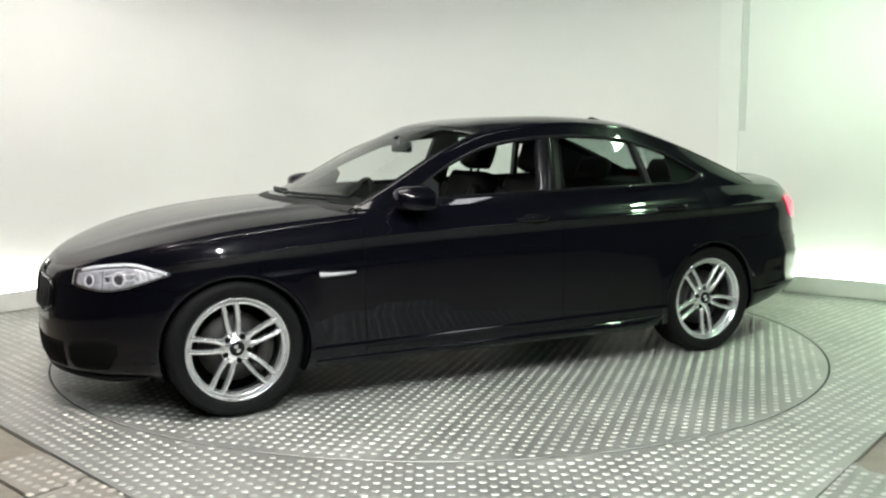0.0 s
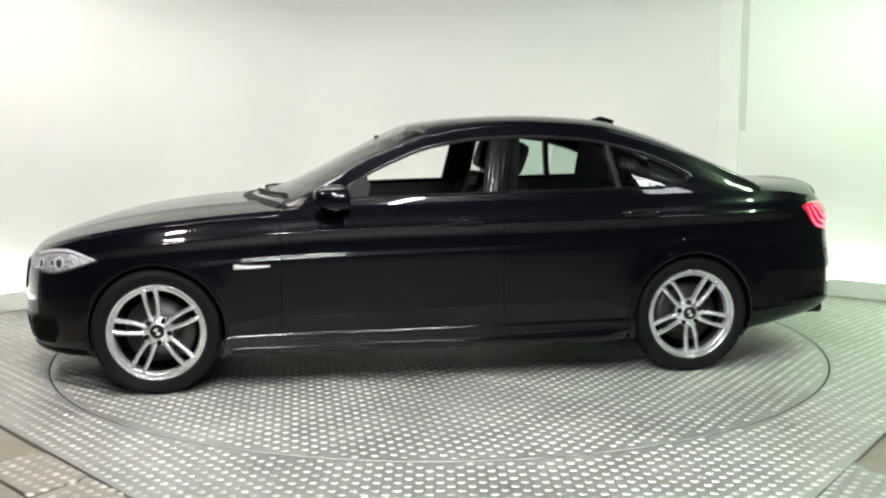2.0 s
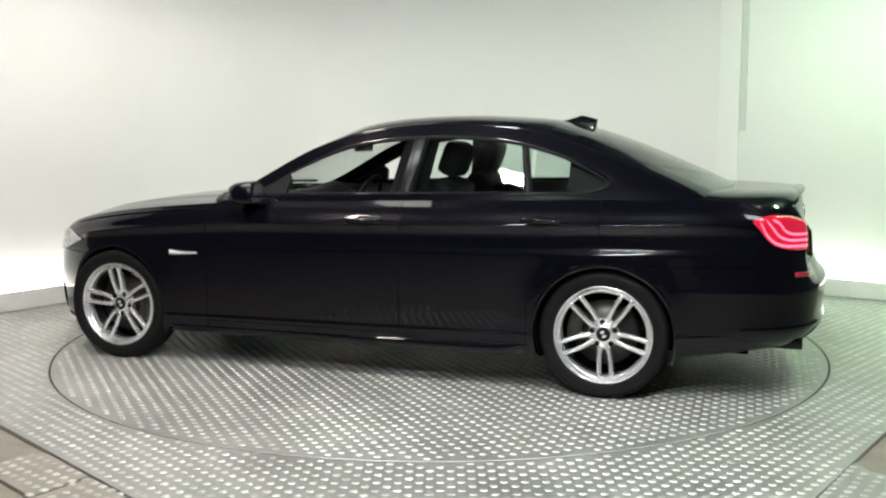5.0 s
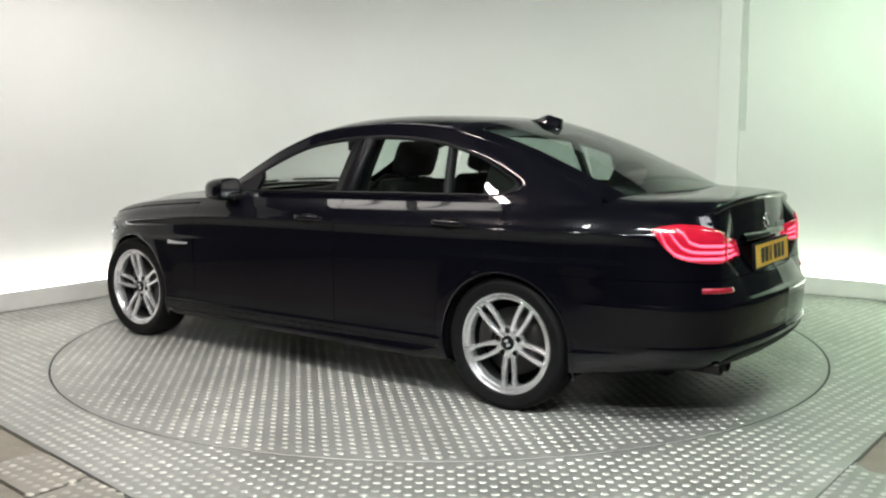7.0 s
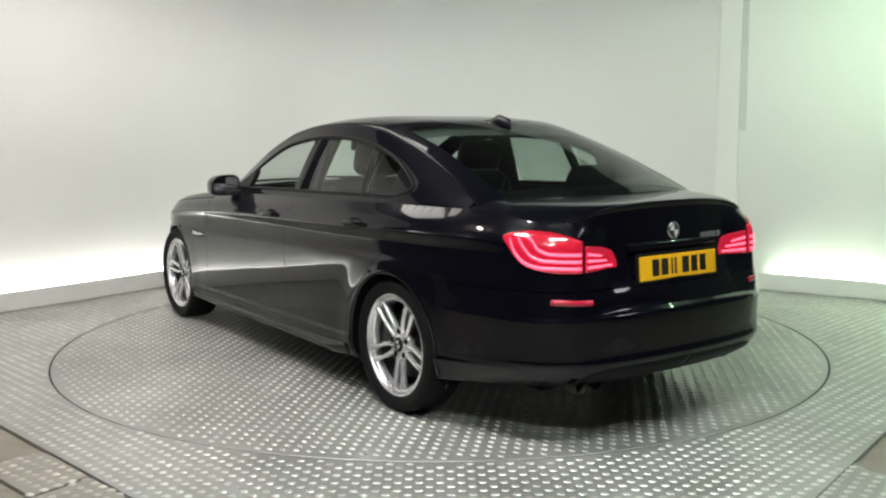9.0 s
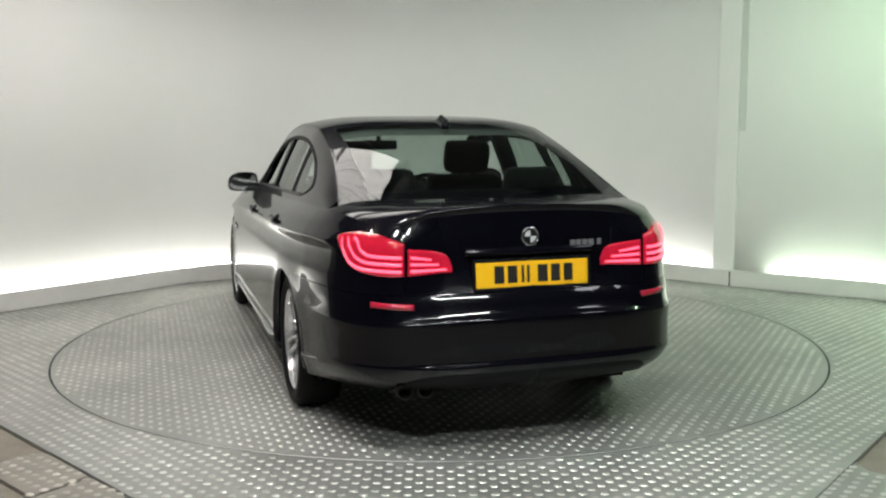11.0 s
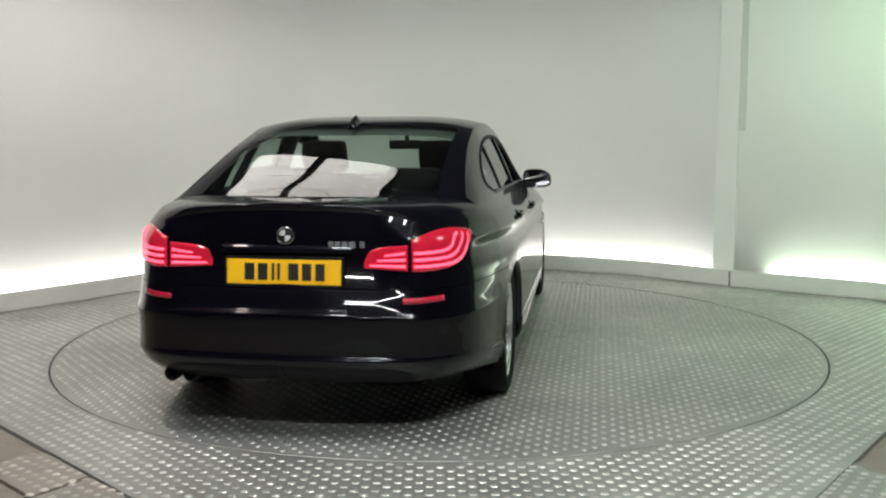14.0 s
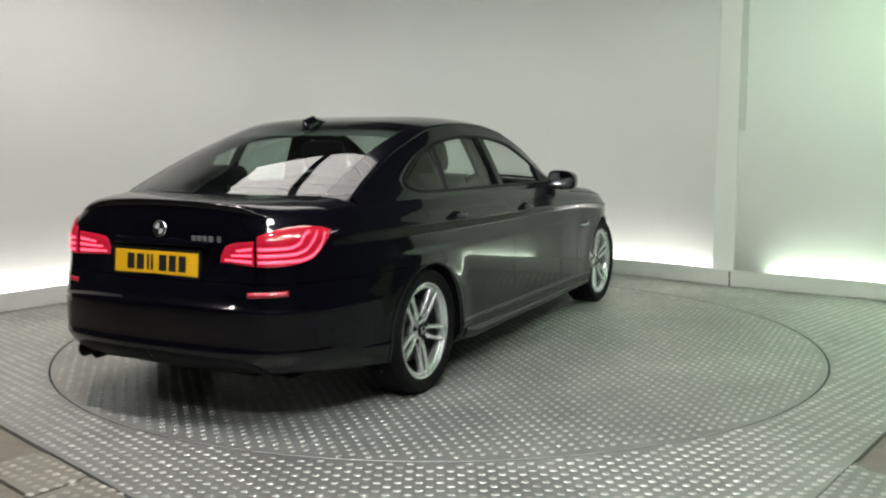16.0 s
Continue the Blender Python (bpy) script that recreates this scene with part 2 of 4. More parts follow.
def ceiling_lights():
    # luminous slatted panels over the turntable
    for x, y in ((-0.943, -0.183), (-1.852, 0.342)):
        e = new("ceiling_light")
        e.matrix_world = pose(x, y, 3.2, 0, 0, -30)
        tagged(e, "large luminous ceiling panel with slats in a dark frame", "ceiling light", group="ceiling light panels")
        for k in range(11):
            bm = bmesh.new()
            box(bm, (0, -0.55 + 0.11 * k, 0.03), (0.95, 0.092, 0.02))
            part("slat", bm, PANEL_WARM, e, smooth=False)
        bm = bmesh.new()
        for sx, sy, lx, ly in ((0.5, 0, 0.05, 1.32), (-0.5, 0, 0.05, 1.32), (0, 0.635, 0.95, 0.05), (0, -0.635, 0.95, 0.05)):
            box(bm, (sx, sy, 0.05), (lx, ly, 0.12))
        part("frame", bm, BEAM, e, smooth=False)
    # smaller, brighter slatted light nearer the camera
    e = new("ceiling_light")
    e.matrix_world = pose(2.95, -2.7, 3.2, 0, 0, 20)
    tagged(e, "small bright ceiling light with slats in a dark frame", "ceiling light")
    for k in range(6):
        bm = bmesh.new()
        box(bm, (0, -0.275 + 0.11 * k, 0.03), (0.66, 0.08, 0.02))
        part("slat", bm, PANEL_COOL, e, smooth=False)
    bm = bmesh.new()
    for sx, sy, lx, ly in ((0.37, 0, 0.08, 0.82), (-0.37, 0, 0.08, 0.82), (0, 0.37, 0.66, 0.08), (0, -0.37, 0.66, 0.08)):
        box(bm, (sx, sy, 0.05), (lx, ly, 0.12))
    part("frame", bm, BEAM, e, smooth=False)
    for sx in (-0.37, 0.37):
        bm = bmesh.new()
        box(bm, (sx, 0, 0.205), (0.03, 0.03, 0.19))
        part("hanger", bm, BEAM, e, smooth=False)
    # square ceiling floodlights; the unseen warm and green ones are added to tint the walls
    for x, y, mat in ((-2.0, -2.1, FLOOD_WARM_FILL), (3.3, -0.9, FLOOD_GREEN_FILL), (-0.83, -3.0, FLOOD)):
        e = new("floodlight")
        aim = (4.4, 0.7, 0.4) if mat == FLOOD_GREEN_FILL else (0.8, 1.2, 0.4) if mat == FLOOD else (-2.6, 0.2, 0)
        e.matrix_world = look((x, y, 3.1), aim)
        tagged(e, "unseen square floodlight with a dark housing under the ceiling, set to light the studio", "floodlight", group="ceiling floodlights")
        bm = bmesh.new()
        box(bm, (0, 0, -0.012), (0.27, 0.27, 0.010))
        part("lens", bm, mat, e, smooth=False)
        bm = bmesh.new()
        box(bm, (0, 0, 0.04), (0.33, 0.33, 0.09), 0.01)
        part("housing", bm, BEAM, e, smooth=False)
        bm = bmesh.new()
        box(bm, (0, 0, 0.24), (0.04, 0.04, 0.42))
        bm.transform(e.matrix_basis.to_3x3().inverted().to_4x4())
        part("bracket", bm, BEAM, e, smooth=False)


def batten_lights():
    # long tube lights across the room near the camera
    for x, y in ((-0.4, -5.5), (0.67, -3.9)):
        e = new("tube_light")
        e.location = (x, y, 3.25)
        tagged(e, "long white tube light on a dark ceiling batten", "tube light", group="ceiling tube lights")
        bm = bmesh.new()
        lathe(bm, [(0.0005, -0.62), (0.028, -0.62), (0.028, 0.62), (0.0005, 0.62)], 16)
        bm.transform(pose(0, 0, 0, 0, 0, 90))
        part("tube", bm, TUBE, e)
        bm = bmesh.new()
        box(bm, (0, 0, 0.10), (1.38, 0.14, 0.10), 0.01)
        box(bm, (0, 0, 0.22), (0.06, 0.06, 0.16))
        part("batten", bm, BEAM, e, smooth=False)
        for sx in (-0.655, 0.655):
            bm = bmesh.new()
            box(bm, (sx, 0, 0.02), (0.06, 0.10, 0.12), 0.008)
            part("holder", bm, BEAM, e, smooth=False)


def studs(name, pts, ang, mat, parent, z=0.0, size=(0.040, 0.030), height=0.0045):
    """Raised oval studs of tread plate, joined."""
    n = 8
    a = np.arange(n) * 2 * np.pi / n
    ring = np.stack([np.cos(a) * size[0] / 2, np.sin(a) * size[1] / 2], 1)
    base = np.concatenate([np.column_stack([ring, np.full(n, -0.001)]), np.column_stack([ring * 0.62, np.full(n, height)])])
    f0 = [[i, (i + 1) % n, n + (i + 1) % n, n + i] for i in range(n)]
    top = list(range(n, 2 * n))
    c, s = np.cos(ang), np.sin(ang)
    V = np.empty((len(pts), 2 * n, 3))
    V[:, :, 0] = pts[:, :1] + c[:, None] * base[None, :, 0] - s[:, None] * base[None, :, 1]
    V[:, :, 1] = pts[:, 1:2] + s[:, None] * base[None, :, 0] + c[:, None] * base[None, :, 1]
    V[:, :, 2] = base[None, :, 2] + z
    faces = []
    for k in range(len(pts)):
        o = k * 2 * n
        faces += [[o + i for i in q] for q in f0]
        faces.append([o + i for i in top])
    me = bpy.data.meshes.new(name)
    me.from_pydata(V.reshape(-1, 3).tolist(), [], faces)
    me.materials.append(mat)
    ob = new(name, me)
    ob.parent = parent
    tagged(ob, kind="stuff")
    return ob


def stud_field(pitch, keep, turn=0.0, half=5.0):
    g = np.arange(-half, half, pitch)
    X, Y = np.meshgrid(g, g)
    P = np.stack([X.ravel(), Y.ravel()], 1)
    c, s = math.cos(turn), math.sin(turn)
    P = P @ np.array([[c, s], [-s, c]])
    P = P[keep(P)]
    return P, np.full(len(P), turn - math.pi / 4)


N_LEFT, D_LEFT = np.array([-0.70, -0.714]), 2.845
N_RIGHT, D_RIGHT = np.array([0.774, -0.634]), 2.918


def floors():
    # concrete slab under everything
    bm = bmesh.new()
    box(bm, (0, -3.4, -0.072), (12.2, 14.4, 0.1))
    tagged(part("floor", bm, CONCRETE, smooth=False), "bare brown-grey concrete floor slab", "floor", kind="structure")
    # steel surround with a round hole
    n = 128
    outer = []
    for i in range(n):
        a = 2 * math.pi * i / n
        d = np.array([math.cos(a), math.sin(a)])
        r = 5.6
        for nn, dd in ((N_LEFT, D_LEFT), (N_RIGHT, D_RIGHT), (np.array([0, -1.0]), 3.45)):
            if d @ nn > 1e-6:
                r = min(r, dd / (d @ nn))
        outer.append((d[0] * r, d[1] * r))
    ri = R_DISC + 0.012
    inner = [(math.cos(2 * math.pi * i / n) * ri, math.sin(2 * math.pi * i / n) * ri) for i in range(n)]
    V = [(x, y, 0) for x, y in inner] + [(x, y, 0) for x, y in outer] + [(x, y, -0.021) for x, y in outer] + [(x, y, -0.021) for x, y in inner]
    F = []
    for i in range(n):
        j = (i + 1) % n
        F += [(i, n + i, n + j, j), (n + i, 2 * n + i, 2 * n + j, n + j), (3 * n + i, i, j, 3 * n + j)]
    sur = tagged(flat_part("pavement", V, F, STEEL), "grey steel tread plate floor round the turntable", "tread plate", kind="structure")
    # black ring filling the turntable gap, so that it reads as deep shade
    bm = bmesh.new()
    lathe(bm, [(R_DISC - 0.003, -0.018), (ri - 0.001, -0.018), (ri - 0.001, -0.0035), (R_DISC - 0.003, -0.0035), (R_DISC - 0.003, -0.018)], 128, "z")
    tagged(part("trim", bm, GAP, smooth=False), "black filler ring standing in for the shade in the gap round the turntable", "seal", kind="structure")
    P, A = stud_field(0.0595, lambda P: (np.hypot(P[:, 0], P[:, 1]) > ri + 0.02) & (P @ N_LEFT < D_LEFT - 0.018) & (P @ N_RIGHT < D_RIGHT - 0.018)
                      & (P[:, 1] > -3.2) & (np.hypot(P[:, 0], P[:, 1]) < 3.75), math.pi / 4)
    studs("tread_stud", P, A, STUD, sur)


def ramp_plates():
    """Loose tread plates on the concrete in front of the steel floor."""
    for poly in ([(-1.718, -2.317), (-1.438, -2.592), (-1.581, -2.80), (-1.746, -2.652), (-1.90, -2.52), (-1.83, -2.363)],
                 [(-1.413, -2.616), (-1.205, -2.82), (-1.245, -2.86), (-1.379, -3.057), (-1.565, -2.822)],
                 [(1.7425, -2.481), (1.758, -2.585), (1.87, -2.675), (1.95, -2.955), (1.62, -3.2), (1.285, -3.040)]):
        c = np.mean(poly, 0)
        e = new("floor_plate")
        tagged(e, "worn steel tread plate lying on the concrete", "tread plate", group="loose floor plates")
        e.location = (c[0], c[1], -0.022)
        q = np.array(poly) - c
        n = len(q)
        V = [(x, y, 0.018) for x, y in q] + [(x, y, 0.0) for x, y in q]
        flat_part("plate", V, [tuple(range(n - 1, -1, -1))] + [(i, (i + 1) % n, n + (i + 1) % n, n + i) for i in range(n)], STEEL if c[0] > 0 else DIRTY_STEEL, e)

        def inside(P):
            ok = np.zeros(len(P), bool)
            for i in range(n):
                (x0, y0), (x1, y1) = q[i], q[(i + 1) % n]
                hit = ((y0 > P[:, 1]) != (y1 > P[:, 1])) & (P[:, 0] < (x1 - x0) * (P[:, 1] - y0) / (y1 - y0 + 1e-12) + x0)
                ok ^= hit
            return ok
        P, A = stud_field(0.0595, inside, 0.9, 0.6)
        studs("tread_stud", P, A, STUD if c[0] > 0 else DIRTY_STUD, e, z=0.018)


def turntable():
    e = new("turntable")
    tagged(e, "round rotating steel turntable with studded tread plate", "turntable")
    bm = bmesh.new()
    lathe(bm, [(0.0005, 0.0), (R_DISC - 0.003, 0.0), (R_DISC - 0.0005, -0.002), (R_DISC, -0.021), (0.0005, -0.021)], 128, "z")
    part("deck", bm, STEEL, e, smooth=False)
    P, A = stud_field(0.0595, lambda P: np.hypot(P[:, 0], P[:, 1]) < R_DISC - 0.03, math.pi / 4)
    studs("tread_stud", P, A, STUD, e)
    return e


# ---- the car: x forward, y to its left, z up, from the middle of the wheelbase ----
AXLE, TRACK_Y, WHEEL_Z, ARCH_R = 1.484, 0.80, 0.335, 0.362
PLAN = spline([(2.316, 0), (2.302, 0.20), (2.245, 0.40), (2.155, 0.56), (2.035, 0.69), (1.885, 0.79), (1.70, 0.865), (1.484, 0.908), (1.1, 0.925),
               (0.5, 0.93), (-0.2, 0.932), (-0.9, 0.932), (-1.484, 0.922), (-1.85, 0.893), (-2.15, 0.845), (-2.345, 0.77), (-2.475, 0.645), (-2.55, 0.46),
               (-2.588, 0.23), (-2.597, 0)], 260)
TOP_Z = curve1([(2.4, 0.715), (2.30, 0.722), (2.15, 0.77), (1.95, 0.825), (1.70, 0.875), (1.40, 0.915), (1.0, 0.952), (0.6, 0.978), (0.0, 0.995), (-0.8, 1.012),
                (-1.5, 1.028), (-1.95, 1.032), (-2.15, 1.022), (-2.33, 0.998), (-2.475, 0.992), (-2.55, 1.026), (-2.6, 1.050)])
BOTTOM_Z = curve1([(2.4, 0.17), (2.1, 0.17), (1.8, 0.19), (1.0, 0.19), (-1.0, 0.20), (-1.9, 0.23), (-2.3, 0.26), (-2.6, 0.27)])
# level by level: share of the height, inset from the plan line
SIDE = [(0, .085), (.02, .03), (.08, .012), (.145, .0), (.165, .007), (.45, .005), (.655, .0045), (.705, .0155), (.785, .019), (.85, .0), (.868, .012), (.93, .045), (1, .105)]
NOSE = [(0, .14), (.05, .05), (.14, .015), (.25, .004), (.36, .0), (.50, .0), (.62, .006), (.72, .012), (.80, .019), (.86, .026), (.91, .034), (.96, .047), (1, .072)]
TAIL = [(0, .17), (.03, .10), (.10, .030), (.172, .002), (.200, .016), (.32, .006), (.425, .002), (.455, .030), (.53, .058), (.60, .095), (.72, .126), (.86, .131), (1, .145)]
NOSE_W = curve1([(1.55, 0), (2.12, 1), (2.4, 1)])
TAIL_W = curve1([(-2.6, 1), (-2.37, 1), (-1.85, 0)])
CORNER = [(f, d * (0.30 if 0.45 < f < 0.8 else 0.34 if f == .86 else 0.75 if f == 1 else 0.25 if f == .2 else 0.9)) for f, d in TAIL]


def profile(keys):
    """Inset as a function of the share of the height, rounded from key to key."""
    g = curve1([(k, f, d) for k, (f, d) in enumerate(keys)])
    q = np.array([g(k) for k in np.linspace(0, len(keys) - 1, 145)])
    return lambda f: float(np.interp(f, q[:, 0], q[:, 1]))


F_SIDE, F_NOSE, F_TAIL, F_CORNER = profile(SIDE), profile(NOSE), profile(TAIL), profile(CORNER)


def body_levels():
    """Shares of the height that hold every crease, with finer steps on the flank."""
    q = {f for prof in (NOSE, TAIL) for f, _ in prof}
    q |= {a[0] + (b[0] - a[0]) * j / 4 for a, b in zip(SIDE, SIDE[1:]) for j in range(4)}
    q |= {(a[0] + b[0]) / 2 for prof in (NOSE, TAIL) for a, b in zip(prof, prof[1:])}
    out = [0.0]
    for f in sorted(q):
        if f - out[-1] > 0.0045 and f < 0.9955:
            out.append(f)
    return out + [1.0]


LEVELS = body_levels()
TOP = len(LEVELS) - 1


def section_at(i):
    """The body's side section at plan point i, from sill to top edge."""
    p = PLAN[i]
    t = PLAN[min(i + 1, len(PLAN) - 1)] - PLAN[max(i - 1, 0)]
    t = t / np.linalg.norm(t)
    if i in (0, len(PLAN) - 1):
        t = np.array([0, 1.0])
    nrm = np.array([t[1], -t[0]])
    if nrm @ p < 0:
        nrm = -nrm
    wn, wt = NOSE_W(p[0]), TAIL_W(p[0])
    zb, zt = BOTTOM_Z(p[0]), TOP_Z(p[0])
    corner = min(1.0, max(0.0, (p[1] - 0.42) / 0.20))
    out = []
    for f in LEVELS:
        z = zb + f * (zt - zb)
        d = F_SIDE(f) * (1 - wn - wt) + F_NOSE(f) * wn + (F_TAIL(f) * (1 - corner) + F_CORNER(f) * corner) * wt
        for cx, swell in ((AXLE, 0.007), (-AXLE, 0.011)):
            r = math.hypot(p[0] - cx, z - WHEEL_Z)
            d -= swell * math.exp(-((r - ARCH_R) / 0.085) ** 2) * (1 if z > 0.2 else 0)
        out.append((p[0] - nrm[0] * d, max(p[1] - nrm[1] * d, 0.0) if i not in (0, len(PLAN) - 1) else 0.0, z))
    return out


SECTIONS = np.array([section_at(i) for i in range(len(PLAN))])
EDGE = SECTIONS[:, -1]


def surf(s, z, off=0.0):
    """The body's outer surface at plan position s and height z, pushed out by off."""
    i = min(int(s), len(PLAN) - 2)
    row = SECTIONS[i] * (1 - s + i) + SECTIONS[i + 1] * (s - i)
    k = min(max(float(np.interp(z, row[:, 2], np.arange(TOP + 1))), 0), TOP)
    j = min(int(k), TOP - 1)
    p = row[j] * (1 - k + j) + row[j + 1] * (k - j)
    if off:
        ds = SECTIONS[min(i + 3, len(PLAN) - 1), j] - SECTIONS[max(i - 3, 0), j]
        dz = row[min(j + 2, TOP)] - row[max(j - 2, 0)]
        n = np.cross(dz, ds)
        n /= max(np.linalg.norm(n), 1e-9)
        c = np.array([p[0], p[1], 0]) if abs(p[0]) > 1.8 else np.array([0, p[1], 0])
        if n @ c < 0:
            n = -n
        p = p + n * off
    return p


def s_of_x(x):
    return float(np.interp(-x, -PLAN[:, 0], np.arange(len(PLAN))))


def s_of_y(y, front):
    h = len(PLAN) // 2
    if front:
        return float(np.interp(y, PLAN[:h // 2 + 10, 1], np.arange(h // 2 + 10)))
    return len(PLAN) - 1 - float(np.interp(y, PLAN[::-1][:h // 2 + 10, 1], np.arange(h // 2 + 10)))


def side_y(x, z):
    return float(surf(s_of_x(x), z)[1])


def ring_patch(s0, s1, zlo, zhi, off=0.002, ns=24, nz=8, side=1, rim=0.012, wave=None):
    """A piece of the body's skin between two heights, which are (share, z) keys along it, with a turned-in rim."""
    flo, fhi = curve1(zlo), curve1(zhi)
    rows = []
    for u in np.linspace(0, 1, ns):
        s = s0 + (s1 - s0) * u
        a, b = flo(u), fhi(u)
        r = [surf(s, a + (b - a) * v, off + (wave(u, v) if wave else 0.0)) for v in np.linspace(0, 1, nz)]
        rows.append([surf(s, a, off - rim)] + r + [surf(s, b, off - rim)])
    first = [surf(s0, p[2], off - rim) for p in rows[0]]
    last = [surf(s1, p[2], off - rim) for p in rows[-1]]
    rows = [first] + rows + [last]
    bm = bmesh.new()
    grid_faces(bm, [[(p[0], p[1] * side, p[2]) for p in r] for r in rows], flip=side < 0)
    return bm


HOOD_C = curve1([(2.30, 0.71), (2.246, 0.722), (2.22, 0.752), (2.16, 0.785), (2.066, 0.822), (1.882, 0.882), (1.70, 0.924), (1.518, 0.955), (1.336, 0.977), (1.155, 0.992), (0.90, 1.004)])
DECK_C = curve1([(-1.8, 1.10), (-2.078, 1.072), (-2.185, 1.070), (-2.33, 1.066), (-2.40, 1.062), (-2.44, 1.056), (-2.452, 1.052)])
ROOF_C = [(1.05, 1.0), (0.793, 1.07), (0.43, 1.249), (0.15, 1.388), (0.0, 1.432), (-0.29, 1.463), (-0.64, 1.472), (-1.0, 1.453), (-1.2, 1.42), (-1.535, 1.312), (-1.9, 1.163), (-2.11, 1.066)]
ROOF_R = [(0.84, .755, .972), (0.62, .728, 1.077), (0.30, .685, 1.25), (0.06, .66, 1.345), (-0.05, .652, 1.375), (-0.29, .645, 1.412), (-0.62, .642, 1.426), (-0.95, .642, 1.405),
          (-1.12, .645, 1.370), (-1.43, .66, 1.275), (-1.74, .695, 1.152), (-1.97, .735, 1.045)]
N_ROOF = 111


def key_spline(points, n):
    p = [np.array(q, float) for q in points]
    p = [2 * p[0] - p[1]] + p + [2 * p[-1] - p[-2]]
    out = []
    for s in np.linspace(0, len(points) - 1, n):
        i = min(int(s), len(points) - 2)
        u = s - i
        a, b, c, d = p[i:i + 4]
        out.append(0.5 * (2*b + (c - a)*u + (2*a - 5*b + 4*c - d)*u*u + (3*b - a - 3*c + d)*u**3))
    return np.array(out)


ROOF_CENTRE, ROOF_RAIL = key_spline(ROOF_C, N_ROOF), key_spline(ROOF_R, N_ROOF)


ROOF_POWER = curve1([(0, 2.5), (35, 2.8), (50, 4.0), (70, 4.5), (85, 5.0), (110, 5.5)])


def roof_point(i, u, drop=0.0):
    i0 = min(int(i), N_ROOF - 2)
    w = i - i0
    c = ROOF_CENTRE[i0] * (1 - w) + ROOF_CENTRE[i0 + 1] * w
    r = ROOF_RAIL[i0] * (1 - w) + ROOF_RAIL[i0 + 1] * w
    a = abs(u)
    return (r[0] + (c[0] - r[0]) * (1 - a * a), r[1] * u, r[2] + (c[1] - r[2]) * (1 - a ** ROOF_POWER(i)) - drop)


def rail_at(x):
    k = ROOF_RAIL[::-1]
    return float(np.interp(x, k[:, 0], k[:, 1])), float(np.interp(x, k[:, 0], k[:, 2]))


def belt_at(x):
    k = EDGE[::-1]
    return float(np.interp(x, k[:, 0], k[:, 1])), float(np.interp(x, k[:, 0], k[:, 2]))


def window_y(x, z, out=0.0):
    """The flank of the cabin: y at a place beside the windows."""
    (yb, zb), (yr, zr) = belt_at(x), rail_at(x)
    s = (z - zb) / max(zr - zb, 0.02)
    s = min(max(s, -0.1), 1.05)
    return yb + (yr - yb) * (s - 0.22 * s * (1 - s)) + out


def mirrored(bm, side):
    if side < 0:
        for v in bm.verts:
            v.co.y = -v.co.y
        bmesh.ops.reverse_faces(bm, faces=bm.faces)
    return bm


def cut_arches(bm, radius):
    """Open the wheel arches: move close points onto the arch and drop what lies inside."""
    for cx in (AXLE, -AXLE):
        for v in bm.verts:
            r = math.hypot(v.co.x - cx, v.co.z - WHEEL_Z)
            if abs(r - radius) < 0.011 and v.co.y > 0.5:
                k = radius / r
                v.co.x, v.co.z = cx + (v.co.x - cx) * k, WHEEL_Z + (v.co.z - WHEEL_Z) * k
        dead = []
        bm.faces.ensure_lookup_table()
        for f in bm.faces:
            c = f.calc_center_median()
            if math.hypot(c.x - cx, c.z - WHEEL_Z) < radius - 0.001 and c.y > 0.5:
                dead.append(f)
        bmesh.ops.delete(bm, geom=dead, context="FACES")
        for v in bm.verts:
            r = math.hypot(v.co.x - cx, v.co.z - WHEEL_Z)
            if r < radius and v.co.y > 0.5:
                v.co.x, v.co.z = cx + (v.co.x - cx) * radius / r, WHEEL_Z + (v.co.z - WHEEL_Z) * radius / r


def bisect(bm, co, no, test):
    fs = [f for f in bm.faces if test(f.calc_center_median())]
    es, vs = {e for f in fs for e in f.edges}, {v for f in fs for v in f.verts}
    bmesh.ops.bisect_plane(bm, geom=fs + list(es) + list(vs), plane_co=co, plane_no=no, dist=1e-5)


G = 0.0017  # half a panel gap
FENDER_X, PILLAR_X = 0.83, -0.375


def door_rear(z):
    """The rear edge of the rear door, swept round the wheel arch."""
    return -1.46 if z > 0.82 else -1.46 + (0.82 - max(z, 0.50)) * 1.156


